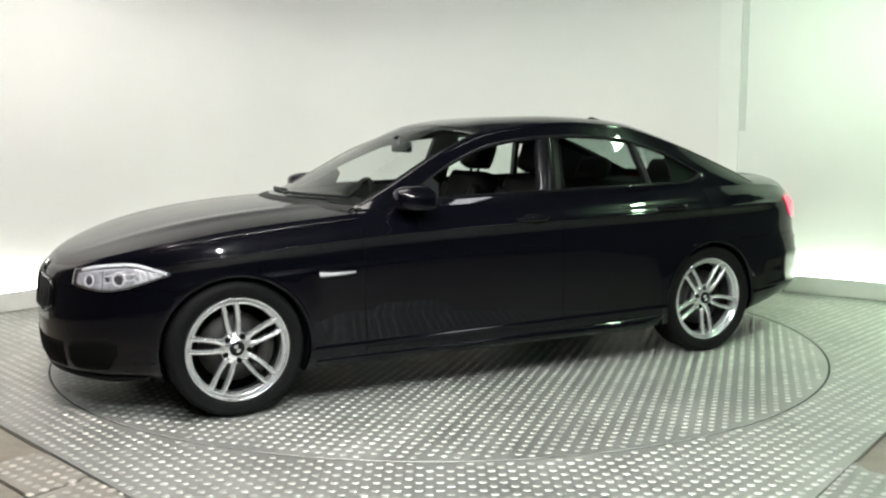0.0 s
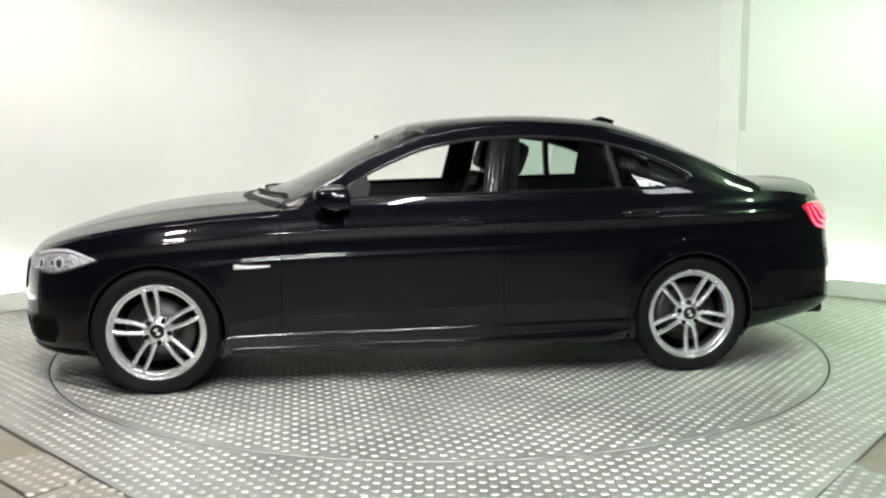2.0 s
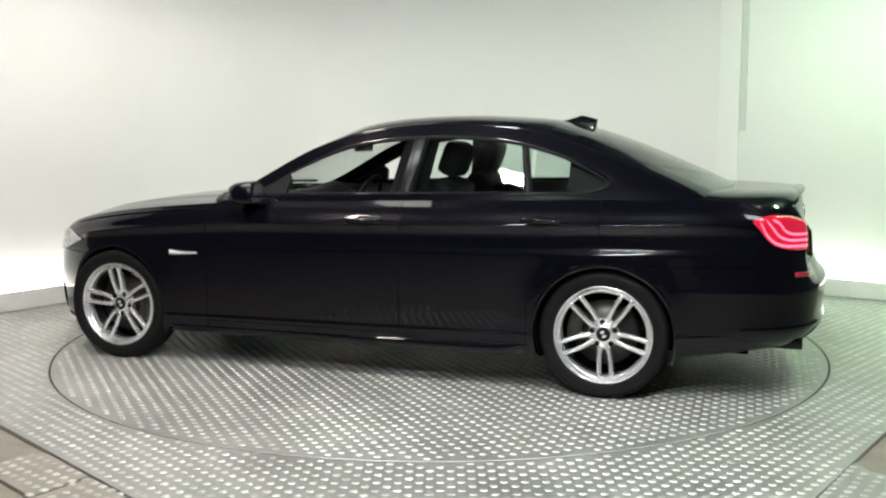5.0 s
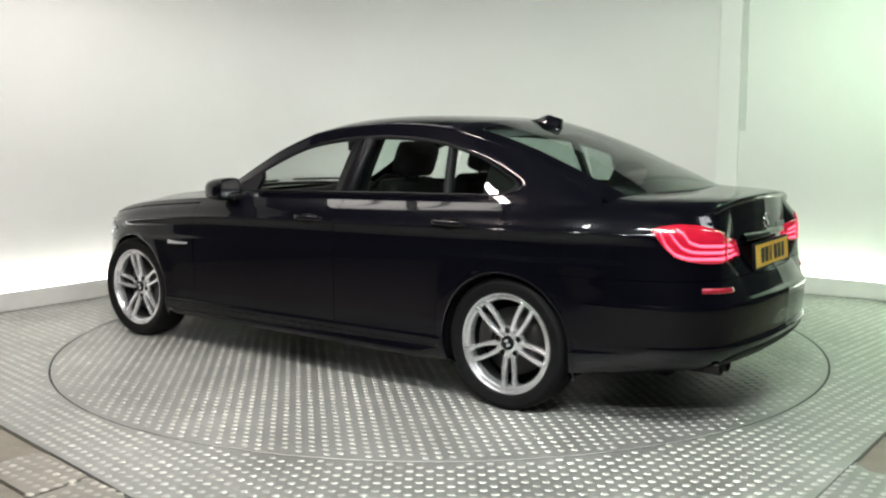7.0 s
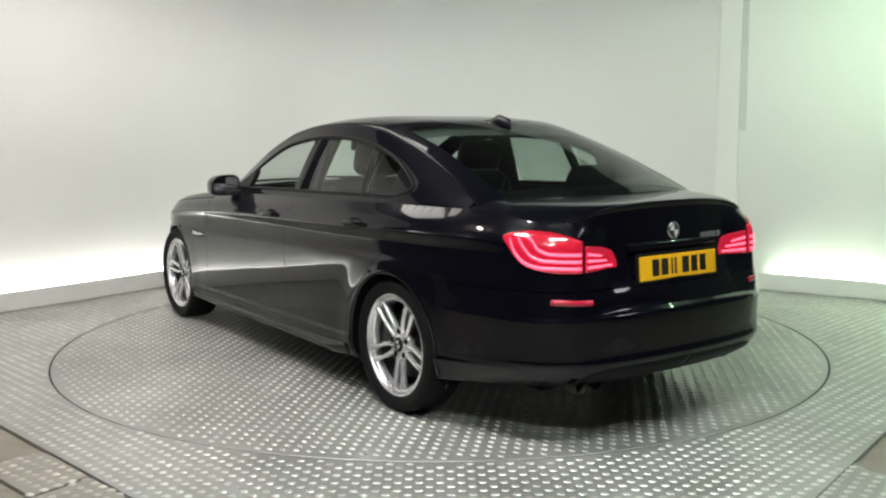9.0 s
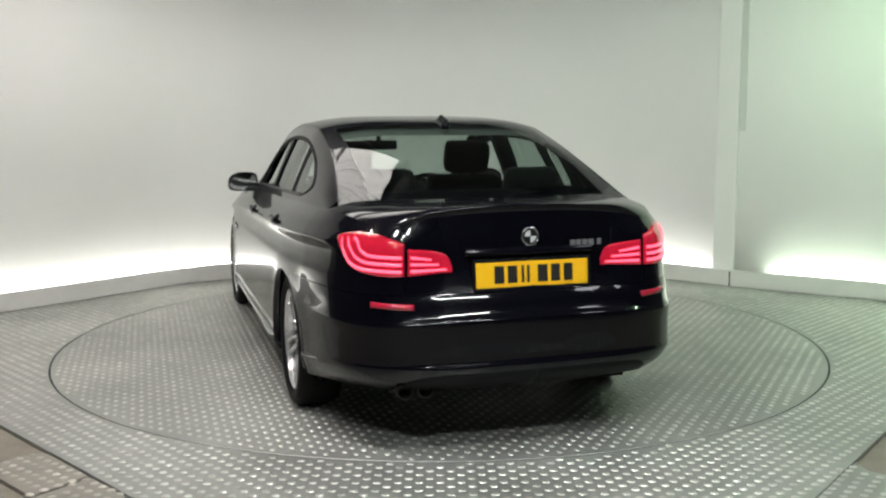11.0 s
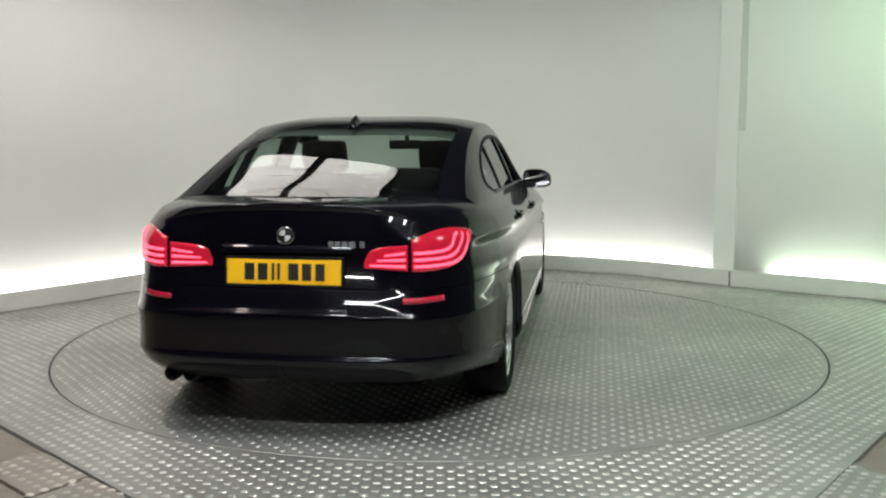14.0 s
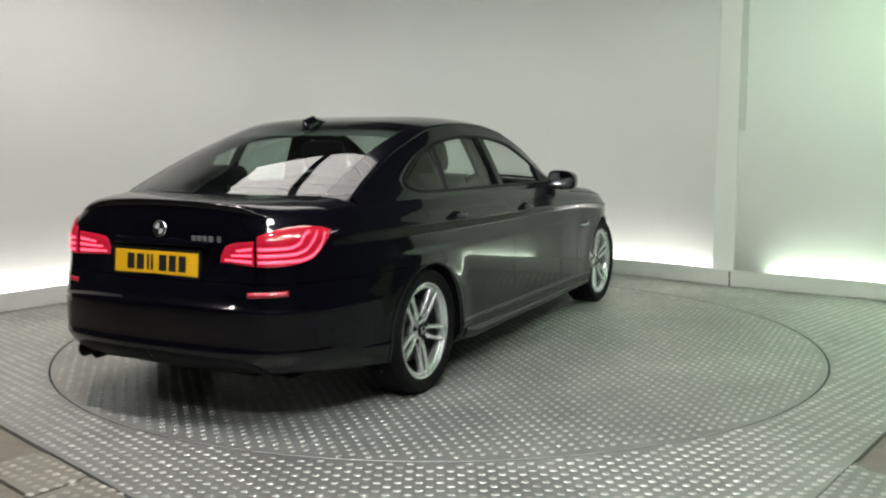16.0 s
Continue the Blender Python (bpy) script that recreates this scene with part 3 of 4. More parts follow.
def body_panels(car_ob, side):
    bm = bmesh.new()
    grid_faces(bm, SECTIONS.tolist())
    bmesh.ops.remove_doubles(bm, verts=bm.verts, dist=0.0003)
    cut_arches(bm, ARCH_R)
    mid = lambda c: abs(c.x) < 1.45
    for x in (FENDER_X, PILLAR_X):
        for g in (-G, G):
            bisect(bm, (x + g, 0, 0), (1, 0, 0), mid)
    for g in (-G, G):
        bisect(bm, (-1.46 + g, 0, 0), (1, 0, 0), lambda c: -1.6 < c.x < -1.3 and c.z > 0.80)
        bisect(bm, (-1.46 + g, 0, 0.82), (1, 0, 1.156), lambda c: -1.6 < c.x < -0.9 and 0.46 < c.z < 0.86)
        bisect(bm, (-1.09 + g, 0, 0), (1, 0, 0), lambda c: -1.6 < c.x < -0.9 and c.z < 0.53)
        bisect(bm, (0, 0, 0.285 + g), (0, 0, 1), mid)
        bisect(bm, (0, 0, 0.64 + g), (0, 0, 1), lambda c: c.x > 1.6)
        bisect(bm, (0, 0, 0.705 + g), (0, 0, 1), lambda c: c.x < -1.7)
        bisect(bm, (0, 0.561 + g, 0), (0, 1, 0), lambda c: c.x < -2.25 and c.z > 0.6)
    groups = {}
    for f in bm.faces:
        c = f.calc_center_median()
        x, z = c.x, c.z
        dr = door_rear(z)
        name = None
        if x > 1.6 and z < 0.64 + G:
            name = "front_bumper" if z < 0.64 - G else None
            if x < 1.74:
                name = "front_wing" if z > 0.5 else "front_bumper"
        elif x < -1.7 and z < 0.705 + G:
            name = "rear_bumper" if z < 0.705 - G else None
        elif x < -2.25 and c.y < 0.561 + G:
            name = "boot_face" if c.y < 0.561 - G else None
        elif x > FENDER_X + G:
            name = "front_wing"
        elif x > FENDER_X - G:
            name = None
        elif z < 0.285 - G and x > -1.3:
            name = "side_skirt"
        elif z < 0.285 + G and x > -1.2:
            name = None
        elif x > PILLAR_X + G:
            name = "front_door"
        elif x > PILLAR_X - G:
            name = None
        elif x > dr + G:
            name = "rear_door"
        elif x > dr - G:
            name = None
        else:
            name = "rear_wing"
        if name:
            groups.setdefault(name, []).append(f)
    made = {}
    for name, fs in groups.items():
        b2 = bmesh.new()
        remap = {}
        for f in fs:
            q = []
            for v in f.verts:
                if v not in remap:
                    remap[v] = b2.verts.new(v.co)
                q.append(remap[v])
            b2.faces.new(q)
        made[name] = part(name, mirrored(b2, side), PAINT, car_ob)
    bm.free()
    # dark inner shell behind the gaps
    bm = bmesh.new()
    ins = SECTIONS.copy()
    ins[:, :, 0] = np.clip(ins[:, :, 0] * 0.994, -2.56, 2.29)
    ins[:, :, 1] = np.clip(ins[:, :, 1] - 0.009, 0, 2)
    grid_faces(bm, ins[6:-6].tolist())
    cut_arches(bm, ARCH_R + 0.010)
    part("inner_shell", mirrored(bm, side), UNDER, car_ob)
    # arch lips and liners
    for cx in (AXLE, -AXLE):
        rows, liner = [], []
        for a in np.linspace(-24, 204, 60):
            ca, sa = math.cos(radians(a)), math.sin(radians(a))
            x, z = cx + ARCH_R * ca, WHEEL_Z + ARCH_R * sa
            y = side_y(x, max(z, 0.2))
            pts = []
            for dr, dy in ((0.020, -0.0015), (0.008, 0.002), (0.0, 0.0025), (-0.006, -0.002), (-0.007, -0.03)):
                pts.append((cx + (ARCH_R + dr) * ca, y + dy, WHEEL_Z + (ARCH_R + dr) * sa))
            rows.append(pts)
            liner.append([(cx + (ARCH_R - 0.004) * ca, yy, WHEEL_Z + (ARCH_R - 0.004) * sa) for yy in (y - 0.02, 0.7, 0.5)])
        bm = bmesh.new()
        grid_faces(bm, rows)
        part("arch_lip", mirrored(bm, side), PAINT, car_ob)
        bm = bmesh.new()
        vs, _ = grid_faces(bm, liner)
        bm.faces.new([r[-1] for r in vs])
        part("arch_liner", mirrored(bm, side), UNDER, car_ob)
    return made


def wheel(car_ob, x, side, turn):
    """One alloy wheel with its tyre, facing the given side."""
    bm = bmesh.new()
    lathe(bm, [(0.219, 0.035), (0.221, 0.068), (0.225, 0.076), (0.234, 0.080), (0.238, 0.0775), (0.2395, 0.0725), (0.2425, 0.0725), (0.2445, 0.080), (0.248, 0.091), (0.255, 0.091), (0.259, 0.086), (0.256, 0.070)], 72)
    bmesh.ops.recalc_face_normals(bm, faces=bm.faces)
    w = part("wheel", bm, ALLOY, car_ob, "silver double-spoke alloy wheel")
    w.location = (x, side * TRACK_Y, WHEEL_Z)
    if side < 0:
        w.rotation_euler = (0, 0, math.pi)
    # inner barrel, coloured dark for the shade behind the spokes
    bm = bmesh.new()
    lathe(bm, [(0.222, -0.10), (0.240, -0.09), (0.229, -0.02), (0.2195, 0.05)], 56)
    part("barrel", bm, ALLOY_SHADED, w)
    for k in range(5):
        a0 = 2 * math.pi * k / 5 + math.pi / 2 + turn
        for sgn in (-1, 1):
            rows = []
            for r, off, wd, yy, th in ((0.050, 0.014, 0.0150, 0.056, 0.04), (0.075, 0.0195, 0.0125, 0.062, 0.035), (0.105, 0.0255, 0.0110, 0.067, 0.03), (0.14, 0.0295, 0.0105, 0.072, 0.03), (0.18, 0.0310, 0.0105, 0.077, 0.03), (0.215, 0.0310, 0.0115, 0.0815, 0.03), (0.236, 0.032, 0.016, 0.0815, 0.03)):
                ring = []
                for dw, dy in ((-wd * 1.25, -th), (-wd, -0.006), (-wd * 0.5, 0), (wd * 0.5, 0), (wd, -0.006), (wd * 1.25, -th)):
                    tt = sgn * off + dw
                    ring.append((r * math.cos(a0) - tt * math.sin(a0), yy + dy, r * math.sin(a0) + tt * math.cos(a0)))
                rows.append(ring)
            bm = bmesh.new()
            vs, _ = grid_faces(bm, rows, close_v=True)
            bm.faces.new(vs[0])
            bm.faces.new(vs[-1][::-1])
            bmesh.ops.recalc_face_normals(bm, faces=bm.faces)
            part("spoke", bm, ALLOY, w)
    bm = bmesh.new()
    lathe(bm, [(0.0005, 0.060), (0.037, 0.0605), (0.039, 0.0575), (0.074, 0.0580), (0.081, 0.050), (0.083, 0.02)], 40)
    part("hub", bm, ALLOY, w)
    bm = bmesh.new()
    lathe(bm, [(0.236, -0.11), (0.25, -0.118), (0.29, -0.122), (0.318, -0.112), (0.332, -0.09), (0.335, -0.05), (0.335, 0.05), (0.332, 0.082), (0.320, 0.099), (0.306, 0.1055), (0.303, 0.1045), (0.278, 0.104), (0.262, 0.095), (0.251, 0.082)], 96)
    part("tyre", bm, RUBBER, w, "black low-profile rubber tyre")
    bm = bmesh.new()
    lathe(bm, [(0.05, 0.0), (0.172, 0.0), (0.172, -0.03), (0.05, -0.03)], 48)
    part("brake_disc", bm, DISC, w)
    bm = bmesh.new()
    rows = []
    for a in np.linspace(-0.5, 0.5, 9):
        b = a + (math.pi if x > 0 else 0) * (1 if side > 0 else -1) + (0.35 if x > 0 else 0.3)
        rows.append([(r * math.cos(b), yy, r * math.sin(b)) for r, yy in ((0.12, 0.0), (0.12, 0.03), (0.19, 0.035), (0.20, 0.0))])
    grid_faces(bm, rows)
    part("brake_caliper", bm, DISC, w)
    # black disc across the wheel, standing in for the shade behind the spokes
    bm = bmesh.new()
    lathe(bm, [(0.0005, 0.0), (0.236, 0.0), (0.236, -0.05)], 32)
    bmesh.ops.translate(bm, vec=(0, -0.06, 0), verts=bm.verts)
    part("wheel_shade_disc", bm, UNDER, w)
    bm = bmesh.new()
    lathe(bm, [(0.0005, 0.0655), (0.029, 0.0645), (0.037, 0.0605)], 32)
    cap = part("centre_cap", bm, TRIM, w)
    bm = bmesh.new()
    for a in (0.3, 0.3 + math.pi):
        vs = [bm.verts.new((0, 0.0662, 0))] + [bm.verts.new((0.019 * math.cos(a + b), 0.0658, 0.019 * math.sin(a + b))) for b in np.linspace(0, math.pi / 2, 7)]
        bm.faces.new(vs)
    part("emblem", bm, SILVER, cap)
    # bolt holes as black discs on the hub, their inner shade painted
    for k in range(5):
        a = 2 * math.pi * k / 5 + math.pi / 2 + math.pi / 5 + turn
        bm = bmesh.new()
        lathe(bm, [(0.0005, 0.0597), (0.0135, 0.0597), (0.0150, 0.0567)], 14)
        bmesh.ops.translate(bm, vec=(0.063 * math.cos(a), 0, 0.063 * math.sin(a)), verts=bm.verts)
        part("bolt_hole_shade", bm, UNDER, w)


# window outline: top from front tip to rear tip, then the kink
DLO_TOP = [(0.60, 1.025), (0.44, 1.095), (0.29, 1.175), (0.06, 1.272), (-0.12, 1.313), (-0.33, 1.336), (-0.62, 1.345), (-0.92, 1.322), (-1.10, 1.283), (-1.25, 1.235), (-1.42, 1.155)]
DLO_REAR = [(-1.42, 1.155), (-1.475, 1.118), (-1.46, 1.090), (-1.38, 1.064)]
DLO_LOW = [(-1.38, 1.064), (-0.8, 1.053), (0.0, 1.036), (0.60, 1.020)]


def dlo_top(x):
    k = np.array(DLO_TOP[::-1] )
    return float(np.interp(x, k[:, 0], k[:, 1]))


def dlo_low(x):
    k = np.array(DLO_LOW)
    return float(np.interp(x, k[:, 0], k[:, 1]))


def cabin_side(car_ob, side, doors):
    n1, n2, n3 = 60, 16, 70
    top = spline(DLO_TOP, n3)[::-1]
    rear = spline(DLO_REAR, n2)[::-1]
    low = spline(DLO_LOW, n1)[::-1]
    inner = np.concatenate([low, rear[1:], top[1:-1]])
    xs = np.linspace(0.83, -1.30, n1)
    out1 = [(x, belt_at(x)[1]) for x in xs]
    out2 = [(x, belt_at(x)[1]) for x in np.linspace(-1.30, -1.94, n2)[1:]]
    out3 = []
    for i in np.linspace(110, 1, n3)[1:-1]:
        i0 = int(i)
        out3.append((ROOF_RAIL[i0][0], ROOF_RAIL[i0][2]))
    outer = np.array(out1 + out2 + out3)
    rows = []
    for u in np.linspace(0, 1, 6):
        q = inner * (1 - u) + outer * u
        rows.append([(x, window_y(x, z), z) for x, z in q])
    rows.insert(0, [(x, window_y(x, z) - 0.02, z) for x, z in inner])
    bm = bmesh.new()
    grid_faces(bm, rows, close_v=True)
    bmesh.ops.recalc_face_normals(bm, faces=bm.faces)
    part("window_surround", mirrored(bm, side), PAINT, car_ob)
    # dark glossy weather strip round the opening
    bm = bmesh.new()
    c = inner.mean(0)
    rows = [[(x + (x - c[0]) * k * 0.02, window_y(x, z) + o, z + (z - c[1]) * k * 0.10) for x, z in inner] for k, o in ((-0.5, -0.012), (-0.4, 0.003), (0.6, 0.004), (0.7, -0.003))]
    grid_faces(bm, rows, close_v=True)
    part("window_trim", mirrored(bm, side), TRIM, car_ob, "black glossy window trim")
    # pillar between the doors, and the divider of the rear door's window
    for name, xa, xb, mat, par in (("b_pillar", -0.315, -0.452, CHROME_DARK, car_ob), ("window_divider", -1.068, -1.10, TRIM, car_ob)):
        rows = []
        for v in np.linspace(0, 1, 8):
            lean = -0.06 * v if name == "b_pillar" else -0.015 + 0.05 * v
            r = []
            for x, o in ((xa, -0.05), (xa, 0.0), ((xa + xb) / 2, 0.002), (xb, 0.0), (xb, -0.05)):
                x2 = x + lean + 0.03
                z = (dlo_low(x2) - 0.01) * (1 - v) + (dlo_top(x2) + 0.015) * v
                r.append((x2, window_y(x2, z) + o, z))
            rows.append(r)
        bm = bmesh.new()
        grid_faces(bm, rows)
        part(name, mirrored(bm, side), mat, par)
    # rear door glass and quarter glass (the front pane is lowered)
    for name, xa, xb in (("rear_side_glass", -0.46, -1.07), ("quarter_glass", -1.09, -1.465)):
        rows = []
        for x in np.linspace(xa, xb, 24):
            zl = dlo_low(x) if x > -1.38 else 1.064 + (-1.38 - x) * 0.6
            zh = max(dlo_top(x), zl + 0.002)
            rows.append([(x, window_y(x, z) - 0.008, z) for z in np.linspace(zl - 0.005, zh + 0.005, 8)])
        bm = bmesh.new()
        grid_faces(bm, rows)
        part(name, mirrored(bm, side), TINTED, car_ob, "lightly tinted green side glass")
    # dark trim and belt housing inside the door pillar
    rows = []
    for v in np.linspace(0, 1, 8):
        r = []
        for x, o in ((-0.30, -0.05), (-0.33, -0.085), (-0.45, -0.095), (-0.49, -0.05)):
            x2 = x - 0.05 * v + 0.01
            z = (dlo_low(x2) - 0.03) * (1 - v) + (dlo_top(x2) + 0.02) * v
            r.append((x2, window_y(x2, z) + o, z))
        rows.append(r)
    bm = bmesh.new()
    grid_faces(bm, rows)
    part("pillar_trim", mirrored(bm, side), INTERIOR, car_ob)
    # dark trim inside the rear pillar, behind the quarter glass
    rows = []
    for u in np.linspace(0, 1, 12):
        r = []
        for v in np.linspace(0, 1, 8):
            x = -1.43 - 0.04 * (1 - v) ** 2 - 0.03 * v - u * 0.46
            zl, zh = belt_at(x)[1] - 0.02, max(rail_at(x)[1] - 0.02, belt_at(x)[1] + 0.01)
            z = zl + (zh - zl) * v
            r.append((x, window_y(x, z) - 0.045 - 0.03 * min(1.0, u * 4), z))
        rows.append(r)
    bm = bmesh.new()
    grid_faces(bm, rows)
    part("pillar_trim", mirrored(bm, side), INTERIOR, car_ob)
    # mirror sail
    bm = bmesh.new()
    q = [(0.61, 1.018), (0.36, 1.022), (0.34, 1.10), (0.37, 1.135), (0.45, 1.085)]
    o = [bm.verts.new((x, window_y(x, z) + 0.004, z)) for x, z in q]
    i2 = [bm.verts.new((x, window_y(x, z) - 0.03, z)) for x, z in q]
    bm.faces.new(o)
    for k in range(5):
        bm.faces.new((o[k], i2[k], i2[(k + 1) % 5], o[(k + 1) % 5]))
    part("mirror_sail", mirrored(bm, side), TRIM, car_ob, smooth=False)
    # door mirror: a rounded shell on an arm
    bm = bmesh.new()
    bmesh.ops.create_uvsphere(bm, u_segments=28, v_segments=16, radius=1)
    for v in bm.verts:
        x, y, z = v.co
        x = max(x, -0.25)
        sq = lambda t: math.copysign(abs(t) ** 0.52, t)
        v.co = (0.52 + (0.135 if x > 0 else 0.10) * x - 0.03 * max(y, 0), 0.912 + 0.104 * sq(y) * (1 - 0.10 * z), 1.034 + 0.068 * sq(z) * (1 - 0.22 * max(y, 0)) - 0.006 * y)
    mir = part("door_mirror", mirrored(bm, side), PAINT, car_ob, "black painted door mirror")
    bm = bmesh.new()
    vs = []
    for a in np.linspace(0, 2 * math.pi, 28, endpoint=False):
        ca, sa = math.cos(a), math.sin(a)
        vs.append(bm.verts.new((0.4925 - 0.03 * max(ca, 0), 0.912 + 0.086 * math.copysign(abs(ca) ** 0.55, ca), 1.034 + 0.054 * math.copysign(abs(sa) ** 0.55, sa) * (1 - 0.2 * max(ca, 0)) - 0.006 * ca)))
    f = bm.faces.new(vs)
    part("mirror_glass", mirrored(bm, side), CHROME, mir, "mirror glass")
    bm = bmesh.new()
    box(bm, (0.50, 0.835, 0.985), (0.08, 0.12, 0.035), 0.012)
    part("mirror_arm", mirrored(bm, side), TRIM, mir)
    # door handles
    for x0, z0, d in ((-0.175, 0.898, "front_door"), (-1.16, 0.920, "rear_door")):
        rows = []
        for u in np.linspace(0, 1, 13):
            x = x0 + 0.11 - 0.22 * u
            y = side_y(x, z0)
            lift = 0.034 * (4 * u * (1 - u)) ** 0.35
            rows.append([(x, y + lift * 0.55, z0 - 0.014), (x, y + lift, z0 - 0.011), (x, y + lift + 0.002, z0 + 0.004), (x, y + lift * 0.9, z0 + 0.014), (x, y + lift * 0.45, z0 + 0.014), (x, y + lift * 0.35, z0)])
        bm = bmesh.new()
        grid_faces(bm, rows, close_v=True)
        bmesh.ops.recalc_face_normals(bm, faces=bm.faces)
        h = part("door_handle", mirrored(bm, side), PAINT, doors[d])
        # flat black oval on the skin, painting the shade of the handle's hollow
        bm = bmesh.new()
        vs = []
        for a in np.linspace(0, 2 * math.pi, 24, endpoint=False):
            x, z = x0 + 0.075 * math.cos(a), z0 - 0.004 + 0.030 * math.sin(a)
            vs.append(bm.verts.new((x, side_y(x, z) + 0.0015, z)))
        bm.faces.new(vs)
        part("handle_hollow_shade", mirrored(bm, side), UNDER, doors[d])
    # thin ridge added along the bonnet's shut line to draw its bright highlight
    rows = []
    for sec in SECTIONS:
        if 0.84 < sec[-3][0] < 1.86:
            c = sec[-3]
            rows.append([(c[0], c[1] + 0.006 * math.cos(a), c[2] + 0.001 + 0.006 * math.sin(a)) for a in np.linspace(0, 2 * math.pi, 8, endpoint=False)])
    bm = bmesh.new()
    grid_faces(bm, rows, close_v=True)
    bmesh.ops.recalc_face_normals(bm, faces=bm.faces)
    part("wing_glint_ridge", mirrored(bm, side), PAINT, doors["front_wing"])
    # bright side vent strip with its dark gill
    s0, s1 = s_of_x(1.075), s_of_x(0.885)
    part("side_vent", ring_patch(s0, s1, [(0, 0.655), (1, 0.664)], [(0, 0.700), (1, 0.688)], 0.003, 16, 4, side), TRIM, doors["front_wing"])
    part("side_repeater", ring_patch(s0, s1, [(0, 0.666), (0.5, 0.668), (1, 0.676)], [(0, 0.690), (0.5, 0.684), (1, 0.684)], 0.008, 16, 4, side), SILVER, doors["front_wing"], "bright silver repeater strip")
    # sill moulding
    part("sill_moulding", ring_patch(s_of_x(1.10), s_of_x(-1.10), [(0, 0.203), (1, 0.200)], [(0, 0.240), (0.5, 0.250), (1, 0.275)], 0.004, 48, 9, side, wave=lambda u, v: (0.003 + 0.027 * u * u) * math.sin(v * math.pi) ** 0.8 * min(1, (1 - u) * 14)), PAINT, car_ob)


def lamps(car_ob, side):
    # headlamp: reflector bowl, lens, light rings
    s0, s1 = s_of_y(0.50, True), s_of_x(1.785)
    lo = [(0, 0.655), (0.2, 0.635), (0.38, 0.628), (0.55, 0.640), (1, 0.710)]
    hi = [(0, 0.722), (0.3, 0.752), (0.6, 0.768), (0.82, 0.752), (1, 0.722)]
    base = part("headlight", ring_patch(s0, s1, lo, hi, 0.0025, 36, 8, side), LAMP_BASE, car_ob, "clear headlight with bright reflectors")
    part("lens", ring_patch(s0, s1, lo, hi, 0.012, 36, 10, side, 0.02), LENS, base)
    # fluted outer bowl, then two darker bowls with projector and light ring
    flute = lambda u, v: 0.0024 * math.sin(u * 31 + 4 * v) * math.sin(v * math.pi) + 0.0014 * math.sin(u * 9 + v * 7)
    span = s1 - s0
    f_lo, f_hi = curve1(lo), curve1(hi)
    keys = lambda f, a, b, d: [(q, f(a + (b - a) * q) + d) for q in (0, 0.2, 0.4, 0.6, 0.8, 1)]
    part("reflector", ring_patch(s0 + 0.36 * span, s0 + 0.92 * span, keys(f_lo, 0.36, 0.92, 0.008), keys(f_hi, 0.36, 0.92, -0.024), 0.0045, 44, 10, side, wave=flute), LAMP_GREY, base)
    part("side_reflector", ring_patch(s0 + 0.68 * span, s0 + 0.93 * span, keys(f_lo, 0.68, 0.93, 0.010), keys(f_hi, 0.68, 0.93, -0.022), 0.0068, 24, 8, side, wave=flute), LAMP_BRIGHT, base)
    for v in (0.30, 0.62):
        mid_z = lambda u, v=v: f_lo(u) + 0.008 + (f_hi(u) - f_lo(u) - 0.03) * v
        bar = [(q, mid_z(0.38 + 0.30 * q)) for q in (0, 0.5, 1)]
        part("reflector_step", ring_patch(s0 + 0.38 * span, s0 + 0.68 * span, bar, [(q, z + 0.007) for q, z in bar], 0.0072, 20, 3, side, 0.003), LAMP_BRIGHT, base)
    part("light_brow", ring_patch(s0 + 0.10 * span, s0 + 0.97 * span, keys(f_hi, 0.10, 0.97, -0.017), keys(f_hi, 0.10, 0.97, -0.003), 0.0075, 40, 4, side), LAMP_BRIGHT, base)
    dim = lambda u, v: 0.0016 * math.sin(u * 14 + 5 * v)
    part("inner_reflector", ring_patch(s0 + 0.05 * span, s0 + 0.35 * span, keys(f_lo, 0.05, 0.35, 0.008), keys(f_hi, 0.05, 0.35, -0.022), 0.0055, 20, 8, side, wave=dim), LAMP_GREY, base)
    for u, big in ((0.21, 1.0), (0.53, 1.16)):
        s = s0 + u * (s1 - s0)
        zc = 0.5 * (f_lo(u) + f_hi(u)) - 0.012
        c = surf(s, zc, 0.006)
        n = surf(s, zc, 0.02) - c
        m = Matrix.Translation((c[0], c[1] * side, c[2])) @ Vector((n[0], n[1] * side, n[2])).to_track_quat("Y", "Z").to_matrix().to_4x4()
        bm = bmesh.new()
        lathe(bm, [(0.024 * big, 0.0), (0.025 * big, 0.004), (0.031 * big, 0.004), (0.032 * big, 0.0)], 32)
        bm.transform(m)
        part("light_ring", bm, LAMP_BRIGHT, base)
        bm = bmesh.new()
        lathe(bm, [(0.0005, 0.006), (0.012 * big, 0.0045), (0.020 * big, 0.0)], 24)
        bm.transform(m)
        part("projector", bm, LAMP_BASE, base)
    # tail lamp: outer piece on the wing, inner piece on the boot lid, each with glowing bars
    sj, si, so = s_of_y(0.575, False), s_of_y(0.37, False), s_of_x(-2.215)
    lo = [(0, 0.926), (0.07, 0.898), (0.18, 0.848), (0.32, 0.810), (0.48, 0.794), (0.75, 0.784), (1, 0.783)]
    hi = [(0, 0.938), (0.12, 0.950), (0.35, 0.958), (0.6, 0.953), (0.85, 0.934), (1, 0.917)]
    outer = part("tail_light", ring_patch(so, sj - 0.45, lo, hi, 0.006, 40, 12, side), RED_LENS, car_ob, "glowing red tail light")
